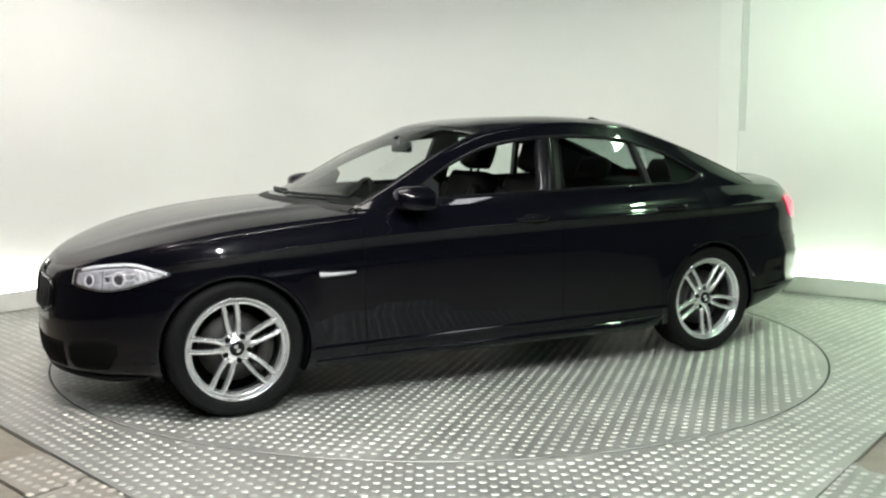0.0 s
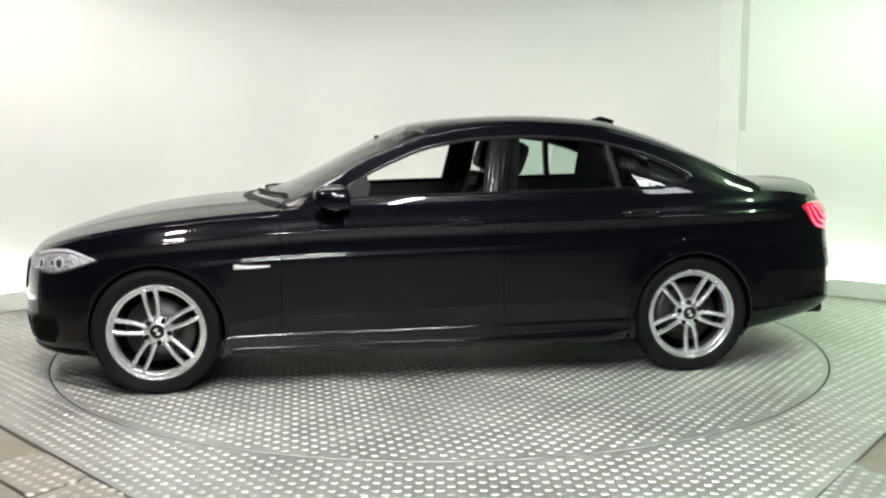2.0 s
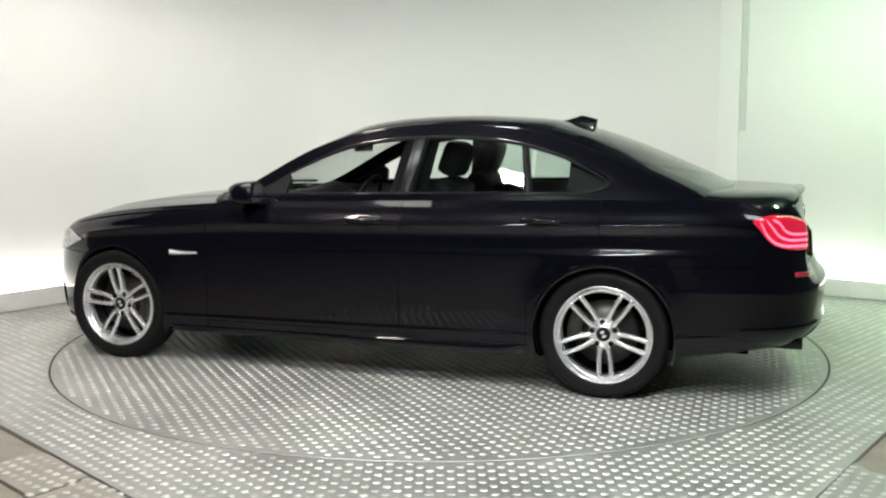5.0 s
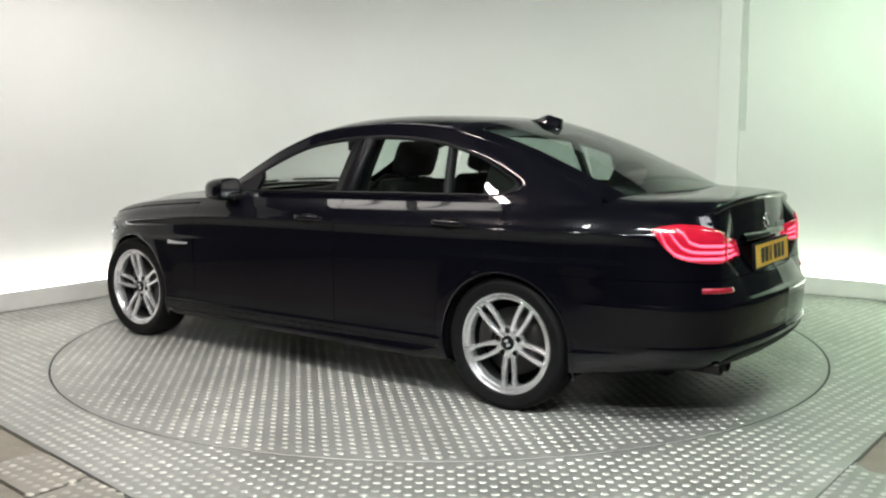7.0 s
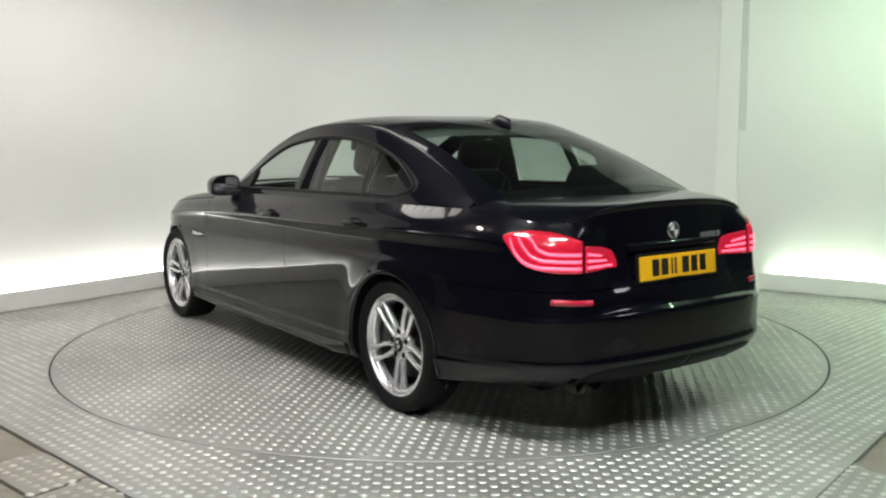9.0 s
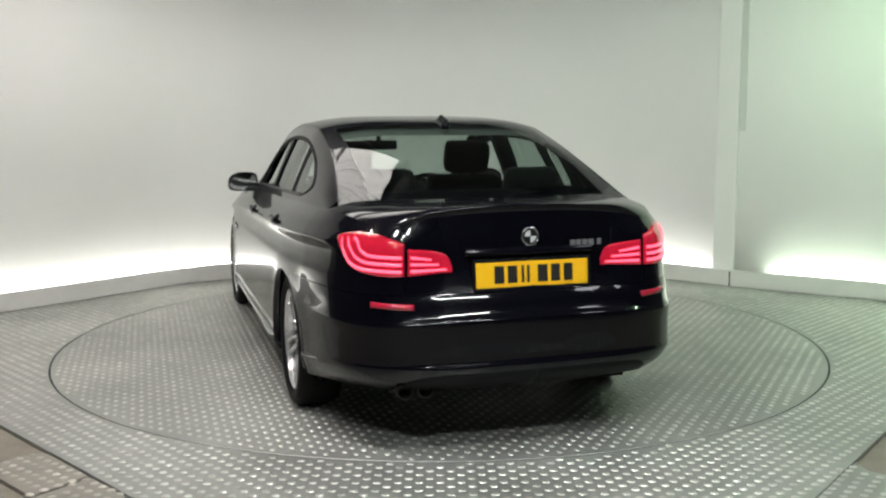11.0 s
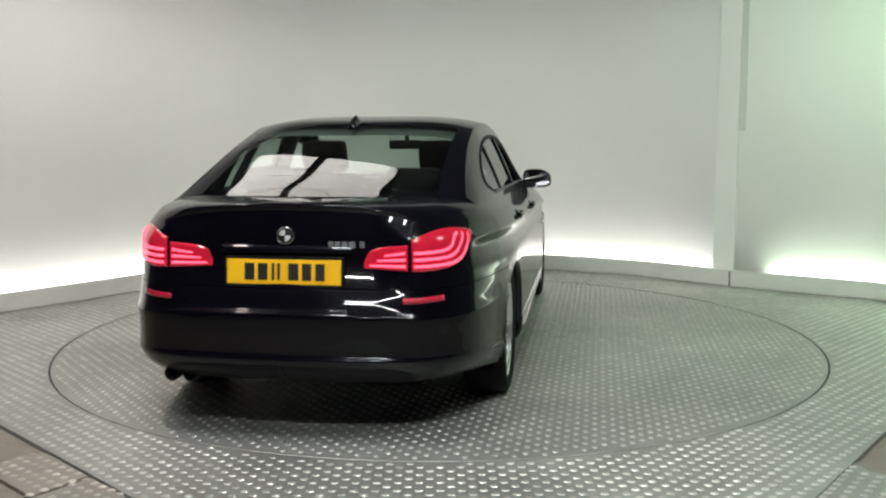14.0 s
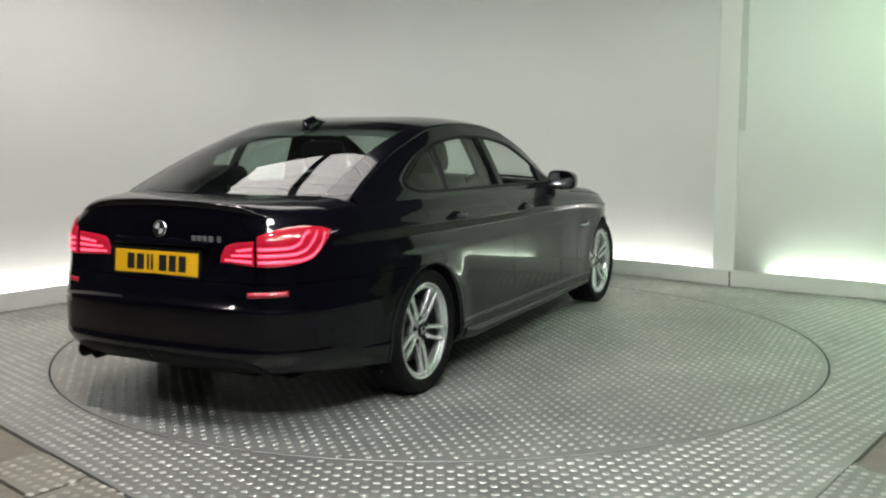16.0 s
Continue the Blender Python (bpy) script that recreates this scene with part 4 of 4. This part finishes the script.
    inner = part("tail_light", ring_patch(sj + 0.35, si, [(0, 0.783), (1, 0.790)], [(0, 0.896), (0.55, 0.883), (0.86, 0.864), (1, 0.818)], 0.006, 24, 8, side), RED_LENS, car_ob, "glowing red tail light on the boot lid")
    for k in range(3):
        # each bar drops from the upper front corner, then sweeps level to the joint
        a, b = so + (0.09 + 0.10 * k) * (sj - so), sj - 0.9
        z0 = 0.797 + 0.029 * k
        zl = [(0, 0.921 + 0.004 * k), (0.10, z0 + 0.062), (0.24, z0 + 0.022), (0.45, z0 + 0.005), (1, z0)]
        part("light_bar", ring_patch(a, b, zl, [(0, 0.931 + 0.004 * k)] + [(u, z + 0.0125) for u, z in zl[1:]], 0.0085, 32, 3, side, 0.003), GLOW_BAR, outer)
        zl = [(0, 0.797 + 0.029 * k), (1, 0.797 + 0.023 * k)]
        part("light_bar", ring_patch(sj + 0.8, si - 1.2 - 1.6 * k, zl, [(0, zl[0][1] + 0.012), (1, zl[1][1] + 0.008)], 0.0085, 16, 3, side, 0.003), GLOW_BAR, inner)
    part("rear_reflector", ring_patch(s_of_y(0.708, False), s_of_y(0.540, False), [(0, 0.652), (1, 0.644)], [(0, 0.676), (1, 0.668)], 0.004, 14, 3, side), RED_REFLECT, car_ob, "red bumper reflector")


def front_end(car_ob):
    for side in (1, -1):
        # kidney grille half with frame and upright bars
        s0, s1 = s_of_y(0.045, True), s_of_y(0.315, True)
        lo, hi = [(0, 0.485), (0.5, 0.475), (1, 0.52)], [(0, 0.665), (0.7, 0.66), (1, 0.625)]
        g = part("grille", ring_patch(s0, s1, lo, hi, 0.004, 16, 8, side), UNDER, car_ob, "black kidney-shaped grille with upright bars")
        for k in range(7):
            u = 0.10 + 0.13 * k
            s = s0 + (s1 - s0) * u
            part("bar", ring_patch(s - 0.22, s + 0.22, [(0, 0.50), (1, 0.50)], [(0, 0.645), (1, 0.645)], 0.012, 4, 4, side), TRIM, g)
        rim = []
        fl, fh = curve1(lo), curve1(hi)
        for u, e in [(u, 0) for u in np.linspace(0, 1, 14)] + [(u, 1) for u in np.linspace(1, 0, 14)]:
            z = fh(u) if e else fl(u)
            zc = (fh(u) + fl(u)) / 2
            s = s0 + (s1 - s0) * u
            rim.append([(p[0], p[1] * side, p[2]) for p in (surf(s, z, 0.004), surf(s, z + (zc - z) * 0.02, 0.012), surf(s, z + (zc - z) * 0.10, 0.012), surf(s, z + (zc - z) * 0.14, 0.004))])
        bm = bmesh.new()
        grid_faces(bm, rim, close_u=True)
        part("frame", bm, GRILLE_CHROME, g)
        part("side_intake", ring_patch(s_of_y(0.46, True), s_of_y(0.70, True), [(0, 0.275), (0.12, 0.238), (0.8, 0.25), (1, 0.33)], [(0, 0.345), (0.12, 0.375), (0.8, 0.41), (1, 0.38)], 0.003, 20, 6, side), UNDER, car_ob, "black bumper side intake")
        part("centre_intake", ring_patch(0.0, s_of_y(0.42, True), [(0, 0.225), (1, 0.235)], [(0, 0.36), (1, 0.36)], 0.003, 14, 6, side), UNDER, car_ob, "black lower bumper intake")
        part("front_lip", ring_patch(0.0, s_of_x(1.90), [(0, 0.178), (1, 0.19)], [(0, 0.205), (1, 0.215)], 0.014, 40, 4, side), TRIM, car_ob)
        # wiper
        rows = []
        for u in np.linspace(0, 1, 12):
            i, v = 3.2 + 1.5 * u, (0.06 + 0.78 * u) * side if side > 0 else -(0.80 - 0.70 * u)
            p = np.array(roof_point(i, v))
            rows.append([tuple(p + np.array(d)) for d in ((0.006, 0, 0.006), (0.0, 0, 0.022), (-0.012, 0, 0.022), (-0.012, 0, 0.006))])
        bm = bmesh.new()
        grid_faces(bm, rows, close_v=True)
        part("wiper", bm, TRIM, car_ob)
    # round badge on the nose above the grille
    c = surf(0.0, 0.692, 0.003)
    m = Matrix.Translation((float(c[0]), 0, float(c[2]))) @ pose(0, 0, 0, 0, 0, -90) @ pose(0, 0, 0, 38, 0, 0)
    bm = bmesh.new()
    lathe(bm, [(0.0005, 0.006), (0.034, 0.005), (0.040, 0.0)], 32)
    bm.transform(m)
    badge = part("badge", bm, TRIM, car_ob, "round dark badge with bright quarters")
    bm = bmesh.new()
    for a in (0.0, math.pi):
        vs = [bm.verts.new((0, 0.0075, 0))] + [bm.verts.new((0.026 * math.cos(a + b), 0.0072, 0.026 * math.sin(a + b))) for b in np.linspace(0, math.pi / 2, 8)]
        bm.faces.new(vs)
    bm.transform(m)
    part("quarter", bm, SILVER, badge)
    bm = bmesh.new()
    lathe(bm, [(0.034, 0.004), (0.036, 0.0075), (0.040, 0.006), (0.041, 0.0)], 32)
    bm.transform(m)
    part("rim", bm, CHROME, badge)
    # scuttle panel under the screen
    rows = []
    for u in np.linspace(-1, 1, 31):
        p0, p1 = np.array(roof_point(0, u * 0.99)), np.array(roof_point(1.6, u * 0.99))
        rows.append([tuple(p0 + (0.03, 0, -0.012)), tuple(p0 + (0.0, 0, 0.008)), tuple(p1 + (0, 0, 0.006))])
    bm = bmesh.new()
    grid_faces(bm, rows)
    part("scuttle", bm, TRIM, car_ob)


def rear_end(car_ob):
    # number plate with plain bars in place of its characters
    tilt = pose(float(surf(len(PLAN) - 1, 0.776)[0]) - 0.014, 0, 0.776, 0, 5, 0)
    bm = bmesh.new()
    box(bm, (0, 0, 0), (0.012, 0.520, 0.111), 0.004)
    bm.transform(tilt)
    plate = part("number_plate", bm, PLATE_YELLOW, car_ob, "yellow rear number plate", smooth=False)
    for y, w in ((0.155, 0.044), (0.095, 0.044), (0.047, 0.012), (0.022, 0.012), (-0.045, 0.046), (-0.105, 0.042), (-0.165, 0.042)):
        bm = bmesh.new()
        box(bm, (-0.007, y, 0), (0.002, w, 0.074), 0.0005)
        bm.transform(tilt)
        part("bar", bm, PLATE_INK, plate, smooth=False)
    bm = bmesh.new()
    for c, s in (((0, 0, 0.062), (0.016, 0.54, 0.010)), ((0, 0, -0.062), (0.016, 0.54, 0.010)), ((0, 0.266, 0), (0.016, 0.010, 0.115)), ((0, -0.266, 0), (0.016, 0.010, 0.115))):
        box(bm, c, s, 0.002)
    bm.transform(tilt)
    part("surround", bm, TRIM, plate)
    # grip strip over the plate
    rows = []
    for u in np.linspace(-1, 1, 25):
        s = s_of_y(abs(u) * 0.31, False)
        sd = 1 if u >= 0 else -1
        rows.append([(p[0], p[1] * sd, p[2]) for p in (surf(s, 0.850, 0.0), surf(s, 0.853, 0.016), surf(s, 0.868, 0.020), surf(s, 0.884, 0.010), surf(s, 0.890, 0.0))])
    bm = bmesh.new()
    grid_faces(bm, rows)
    part("boot_grip", bm, PAINT, car_ob)
    # round badge and bright letters as plain bars
    bm = bmesh.new()
    lathe(bm, [(0.0005, 0.006), (0.034, 0.005), (0.040, 0.0)], 32)
    m = Matrix.Translation((float(surf(len(PLAN) - 1, 0.932)[0]), 0, 0.932)) @ pose(0, 0, 0, 0, 0, 90) @ pose(0, 0, 0, 6, 0, 0)
    bm.transform(m)
    badge = part("badge", bm, TRIM, car_ob, "round dark badge with bright quarters")
    bm = bmesh.new()
    for a in (0.0, math.pi):
        vs = [bm.verts.new((0, 0.0075, 0))] + [bm.verts.new((0.026 * math.cos(a + b), 0.0072, 0.026 * math.sin(a + b))) for b in np.linspace(0, math.pi / 2, 8)]
        bm.faces.new(vs)
    bm.transform(m)
    part("quarter", bm, SILVER, badge)
    bm = bmesh.new()
    lathe(bm, [(0.034, 0.004), (0.036, 0.0075), (0.040, 0.006), (0.041, 0.0)], 32)
    bm.transform(m)
    part("rim", bm, CHROME, badge)
    for y, w in ((-0.205, 0.022), (-0.235, 0.022), (-0.265, 0.022), (-0.297, 0.026), (-0.34, 0.018)):
        c = surf(s_of_y(-y, False), 0.895, 0.004)
        bm = bmesh.new()
        box(bm, (c[0], y, c[2]), (0.006, w, 0.026), 0.0015)
        part("badge_bar", bm, GREY_METAL, car_ob, smooth=False)
    # lip spoiler
    rows = []
    for u in np.linspace(-1, 1, 41):
        s = s_of_y(abs(u) * 0.66, False)
        e = np.array(EDGE[int(round(s))])
        sd = 1 if u >= 0 else -1
        y = e[1] * sd
        z = e[2]
        f = (1 - abs(u) ** 6)
        rows.append([(e[0] + 0.09, y * 0.96, z - 0.004), (e[0] + 0.05, y * 0.98, z + 0.012 * f), (e[0] + 0.01, y, z + 0.020 * f), (e[0] - 0.014 * f, y, z + 0.023 * f), (e[0] - 0.017 * f, y, z + 0.016 * f), (e[0] + 0.003, y, z - 0.012)])
    bm = bmesh.new()
    grid_faces(bm, rows)
    part("boot_spoiler", bm, PAINT, car_ob)
    # lower valance and twin tail pipes
    for side in (1, -1):
        part("rear_valance", ring_patch(s_of_y(0.62, False), len(PLAN) - 1, [(0, 0.275), (1, 0.275)], [(0, 0.29), (0.12, 0.345), (0.3, 0.365), (1, 0.375)], 0.0035, 30, 5, side), TRIM, car_ob)
    for y in (0.47, 0.56):
        bm = bmesh.new()
        lathe(bm, [(0.030, -0.16), (0.034, -0.16), (0.036, 0.0), (0.033, 0.003), (0.030, 0.0), (0.030, -0.14), (0.0005, -0.14)], 28)
        bm.transform(Matrix.Translation((-2.46, y, 0.29)) @ pose(0, 0, 0, 0, 0, 90))
        part("tail_pipe", bm, PIPE, car_ob, "dark steel tail pipe")


def seat(bm, x, y, back):
    """Cushion, backrest and headrest of one seat, in one padded shape."""
    box(bm, (x, y, 0.48), (0.50, 0.50, 0.16), 0.05)
    m = Matrix.Translation((x - 0.24, y, 0.56)) @ pose(0, 0, 0, 0, -back, 0)
    box(bm, (-0.02, 0, 0.27), (0.17, 0.50, 0.62), 0.06, m)
    box(bm, (0, 0.20, 0.25), (0.20, 0.09, 0.46), 0.04, m)
    box(bm, (0, -0.20, 0.25), (0.20, 0.09, 0.46), 0.04, m)
    box(bm, (0.0, 0.05, 0.585), (0.014, 0.014, 0.09), 0, m)
    box(bm, (0.0, -0.05, 0.585), (0.014, 0.014, 0.09), 0, m)
    box(bm, (0.01, 0, 0.70), (0.13, 0.29, 0.20), 0.05, m)


def cabin(car_ob):
    for y in (0.38, -0.38):
        bm = bmesh.new()
        seat(bm, -0.07, y, 20)
        part("front_seat", bm, INTERIOR, car_ob, "black leather front seat")
    bm = bmesh.new()
    box(bm, (-1.02, 0, 0.48), (0.52, 1.36, 0.18), 0.06)
    m = Matrix.Translation((-1.28, 0, 0.54)) @ pose(0, 0, 0, 0, -26, 0)
    box(bm, (0, 0, 0.25), (0.16, 1.36, 0.54), 0.06, m)
    for y in (0.40, -0.40):
        box(bm, (0.03, y, 0.60), (0.11, 0.30, 0.20), 0.05, m)
    part("rear_bench", bm, INTERIOR, car_ob, "black leather rear bench")
    # dashboard
    rows = []
    for u in np.linspace(-1, 1, 25):
        y = u * 0.72
        hump = 0.035 * math.exp(-((y + 0.38) / 0.17) ** 2)
        rows.append([(0.90, y, 0.93), (0.78, y, 0.985), (0.62, y, 1.0 + hump), (0.55, y, 0.99 + hump), (0.50, y, 0.93), (0.56, y, 0.70), (0.62, y, 0.45)])
    bm = bmesh.new()
    grid_faces(bm, rows, flip=True)
    part("dashboard", bm, INTERIOR, car_ob)
    # steering wheel
    m = Matrix.Translation((0.36, -0.38, 0.90)) @ pose(0, 0, 0, 0, -24, 0)
    bm = bmesh.new()
    rows = []
    for a in np.linspace(0, 2 * math.pi, 40, endpoint=False):
        rows.append([(0.016 * math.cos(b), (0.185 + 0.016 * math.sin(b)) * math.cos(a), (0.185 + 0.016 * math.sin(b)) * math.sin(a)) for b in np.linspace(0, 2 * math.pi, 8, endpoint=False)])
    grid_faces(bm, rows, close_u=True, close_v=True)
    box(bm, (0.01, 0, 0), (0.05, 0.14, 0.11), 0.02)
    box(bm, (0.01, 0, 0), (0.02, 0.36, 0.035), 0.008)
    box(bm, (0.01, 0, -0.09), (0.02, 0.05, 0.17), 0.008)
    box(bm, (0.12, 0, 0), (0.2, 0.06, 0.06), 0.01)
    bm.transform(m)
    part("steering_wheel", bm, INTERIOR, car_ob, "black leather steering wheel")
    # inside mirror
    bm = bmesh.new()
    box(bm, (0.21, 0, 1.285), (0.035, 0.25, 0.065), 0.014)
    box(bm, (0.24, 0, 1.325), (0.03, 0.03, 0.06), 0.008)
    part("inside_mirror", bm, TRIM, car_ob)
    # parcel shelf, door cards, tunnel, headlining
    bm = bmesh.new()
    box(bm, (-1.72, 0, 1.015), (0.55, 1.25, 0.03), 0.01)
    part("parcel_shelf", bm, INTERIOR, car_ob)
    bm = bmesh.new()
    box(bm, (0.0, 0, 0.45), (1.1, 0.22, 0.34), 0.05)
    part("centre_console", bm, INTERIOR, car_ob)
    for side in (1, -1):
        rows = []
        for x in np.linspace(0.82, -1.45, 20):
            yb, zb = belt_at(x)
            rows.append([(x, (yb - 0.012) * side, zb + 0.012), (x, (yb - 0.055) * side, zb + 0.022), (x, (yb - 0.085) * side, zb - 0.01), (x, (yb - 0.12) * side, zb - 0.25), (x, (yb - 0.08) * side, 0.28)])
        bm = bmesh.new()
        grid_faces(bm, rows)
        part("door_card", bm, INTERIOR, car_ob)
        rows = []
        for x in np.linspace(-1.27, -1.93, 14):
            zl, zh = belt_at(x)[1] - 0.02, rail_at(x)[1] - 0.02
            rows.append([(x, side * (window_y(x, z) - 0.035), z) for z in np.linspace(zl, zh, 7)])
        bm = bmesh.new()
        grid_faces(bm, rows)
        part("pillar_lining", bm, INTERIOR, car_ob)
        # window sill seal
        rows = []
        for x in np.linspace(0.62, -1.33, 24):
            yb, zb = belt_at(x)
            z = dlo_low(x)
            rows.append([(x, side * (window_y(x, z - 0.012) + 0.003), z - 0.012), (x, side * (window_y(x, z) + 0.006), z - 0.004), (x, side * (window_y(x, z) + 0.004), z + 0.004), (x, side * (window_y(x, z) - 0.05), z + 0.002)])
        bm = bmesh.new()
        grid_faces(bm, rows)
        part("waist_seal", bm, CHROME_DARK, car_ob)
    bm = bmesh.new()
    grid_faces(bm, [[roof_point(i, u, 0.035) for u in np.linspace(-0.97, 0.97, 21)] for i in range(38, 84)])
    part("headlining", bm, HEADLINING, car_ob)
    bm = bmesh.new()
    box(bm, (-0.1, 0, 0.235), (4.2, 1.1, 0.05))
    box(bm, (-0.04, 0, 0.235), (2.12, 1.62, 0.05))
    part("floor_pan", bm, UNDER, car_ob, smooth=False)
    bm = bmesh.new()
    box(bm, (1.30, 0, 0.50), (1.3, 0.96, 0.50))
    part("engine_bay", bm, UNDER, car_ob, smooth=False)
    bm = bmesh.new()
    box(bm, (-1.95, 0, 0.62), (0.9, 1.0, 0.72))
    part("boot_tub", bm, UNDER, car_ob, smooth=False)


def build_car():
    car_ob = new("car")
    tagged(car_ob, "black four-door saloon car with silver alloy wheels and lowered front windows", "car")
    hood, deck = [], []
    us = np.linspace(-1, 1, 61)
    for i, e in enumerate(EDGE):
        if e[0] > 0.80:
            r = []
            for u in us:
                a = abs(u)
                z = e[2] + (max(HOOD_C(e[0]), e[2]) - e[2]) * (1 - a ** 2.5)
                z += 0.007 * math.exp(-((a - 0.62) / 0.07) ** 2) * min(1, max(0, (2.2 - e[0]) / 0.5))
                r.append((e[0] + (0.0), (e[1] - 0.003) * u, z + 0.001))
            hood.append(r)
        elif e[0] < -1.80:
            deck.append([(e[0], e[1] * u, e[2] + (max(DECK_C(e[0]), e[2]) - e[2]) * (1 - abs(u) ** 7)) for u in us])
    bm = bmesh.new()
    grid_faces(bm, hood, flip=True)
    part("bonnet", bm, PAINT, car_ob)
    bm = bmesh.new()
    grid_faces(bm, deck, flip=True)
    part("boot_lid", bm, PAINT, car_ob)

    def patch(i0, i1, a, b, n=49):
        """A piece of the roof skin between two edges, each a share of the half width or a function of the station."""
        at = lambda e, i: e(i) if callable(e) else e
        bm = bmesh.new()
        grid_faces(bm, [[roof_point(i, u) for u in np.linspace(at(a, i), at(b, i), n)] for i in range(i0, i1 + 1)], flip=at(b, i0) > at(a, i0))
        return bm

    def rear_edge(s):
        return lambda i: s * (0.89 - 0.08 * min(1.0, max(0.0, (i - 80) / 30)))
    part("windscreen", patch(1, 38, -0.93, 0.93), CLEAR, car_ob)
    part("rear_window", patch(80, 109, rear_edge(-1), rear_edge(1)), REAR_GLASS, car_ob)
    part("roof", patch(38, 80, -1, 1), PAINT, car_ob)
    for s in (1, -1):
        part("a_pillar", patch(0, 38, s * 0.93, s, 7), PAINT, car_ob)
        part("c_pillar", patch(80, 110, rear_edge(s), s, 9), PAINT, car_ob)
        # rounded cant rail over the windows
        rows = []
        for i in np.linspace(2, 108, 107):
            p = np.array(roof_point(i, 1.0))
            rows.append([(p[0], (p[1] - 0.03) * s, p[2] + 0.004), (p[0], (p[1] - 0.008) * s, p[2] + 0.006), (p[0], (p[1] + 0.006) * s, p[2] - 0.003), (p[0], (p[1] + 0.008) * s, p[2] - 0.018), (p[0], (p[1] + 0.002) * s, p[2] - 0.03)])
        bm = bmesh.new()
        grid_faces(bm, rows, flip=s < 0)
        part("cant_rail", bm, PAINT, car_ob)
        doors = body_panels(car_ob, s)
        cabin_side(car_ob, s, doors)
        lamps(car_ob, s)
    for x, turn in ((AXLE, -0.14), (-AXLE, math.pi / 5 - 0.07)):
        for s in (1, -1):
            wheel(car_ob, x, s, turn)
    front_end(car_ob)
    rear_end(car_ob)
    # roof aerial fin
    rows = []
    for u in np.linspace(0, 1, 14):
        x = -1.10 - 0.19 * u
        p = roof_point(float(np.interp(-x, -ROOF_CENTRE[:, 0], np.arange(N_ROOF))), 0.0)
        h = 0.052 * min(1.0, (u * 1.9) ** 1.3)
        w = 0.025 * (1 - 0.25 * u)
        rows.append([(x, w * 1.2, p[2] - 0.004), (x, w, p[2] + h * 0.4), (x - 0.012 * u, w * 0.25, p[2] + h), (x - 0.012 * u, -w * 0.25, p[2] + h), (x, -w, p[2] + h * 0.4), (x, -w * 1.2, p[2] - 0.004)])
    bm = bmesh.new()
    vs, _ = grid_faces(bm, rows)
    bm.faces.new(vs[-1])
    bmesh.ops.recalc_face_normals(bm, faces=bm.faces)
    part("roof_aerial", bm, PAINT, car_ob)
    cabin(car_ob)
    return car_ob


def theta(t):
    return 206.5 - 9.0 * t


def motions():
    times = [0.0, 0.1] + [0.5 * k for k in range(1, 32)] + [15.9, 16.0]
    walk(table, [(t, pose(0, 0, 0, 0, 0, theta(t) - 180)) for t in times])
    walk(car, [(t, pose(0, 0, 0, 0, 0, theta(t)) @ pose(0.2014, 0.3055, 0)) for t in times])


room()
ceiling_lights()
batten_lights()
floors()
ramp_plates()
table = turntable()
car = build_car()
motions()
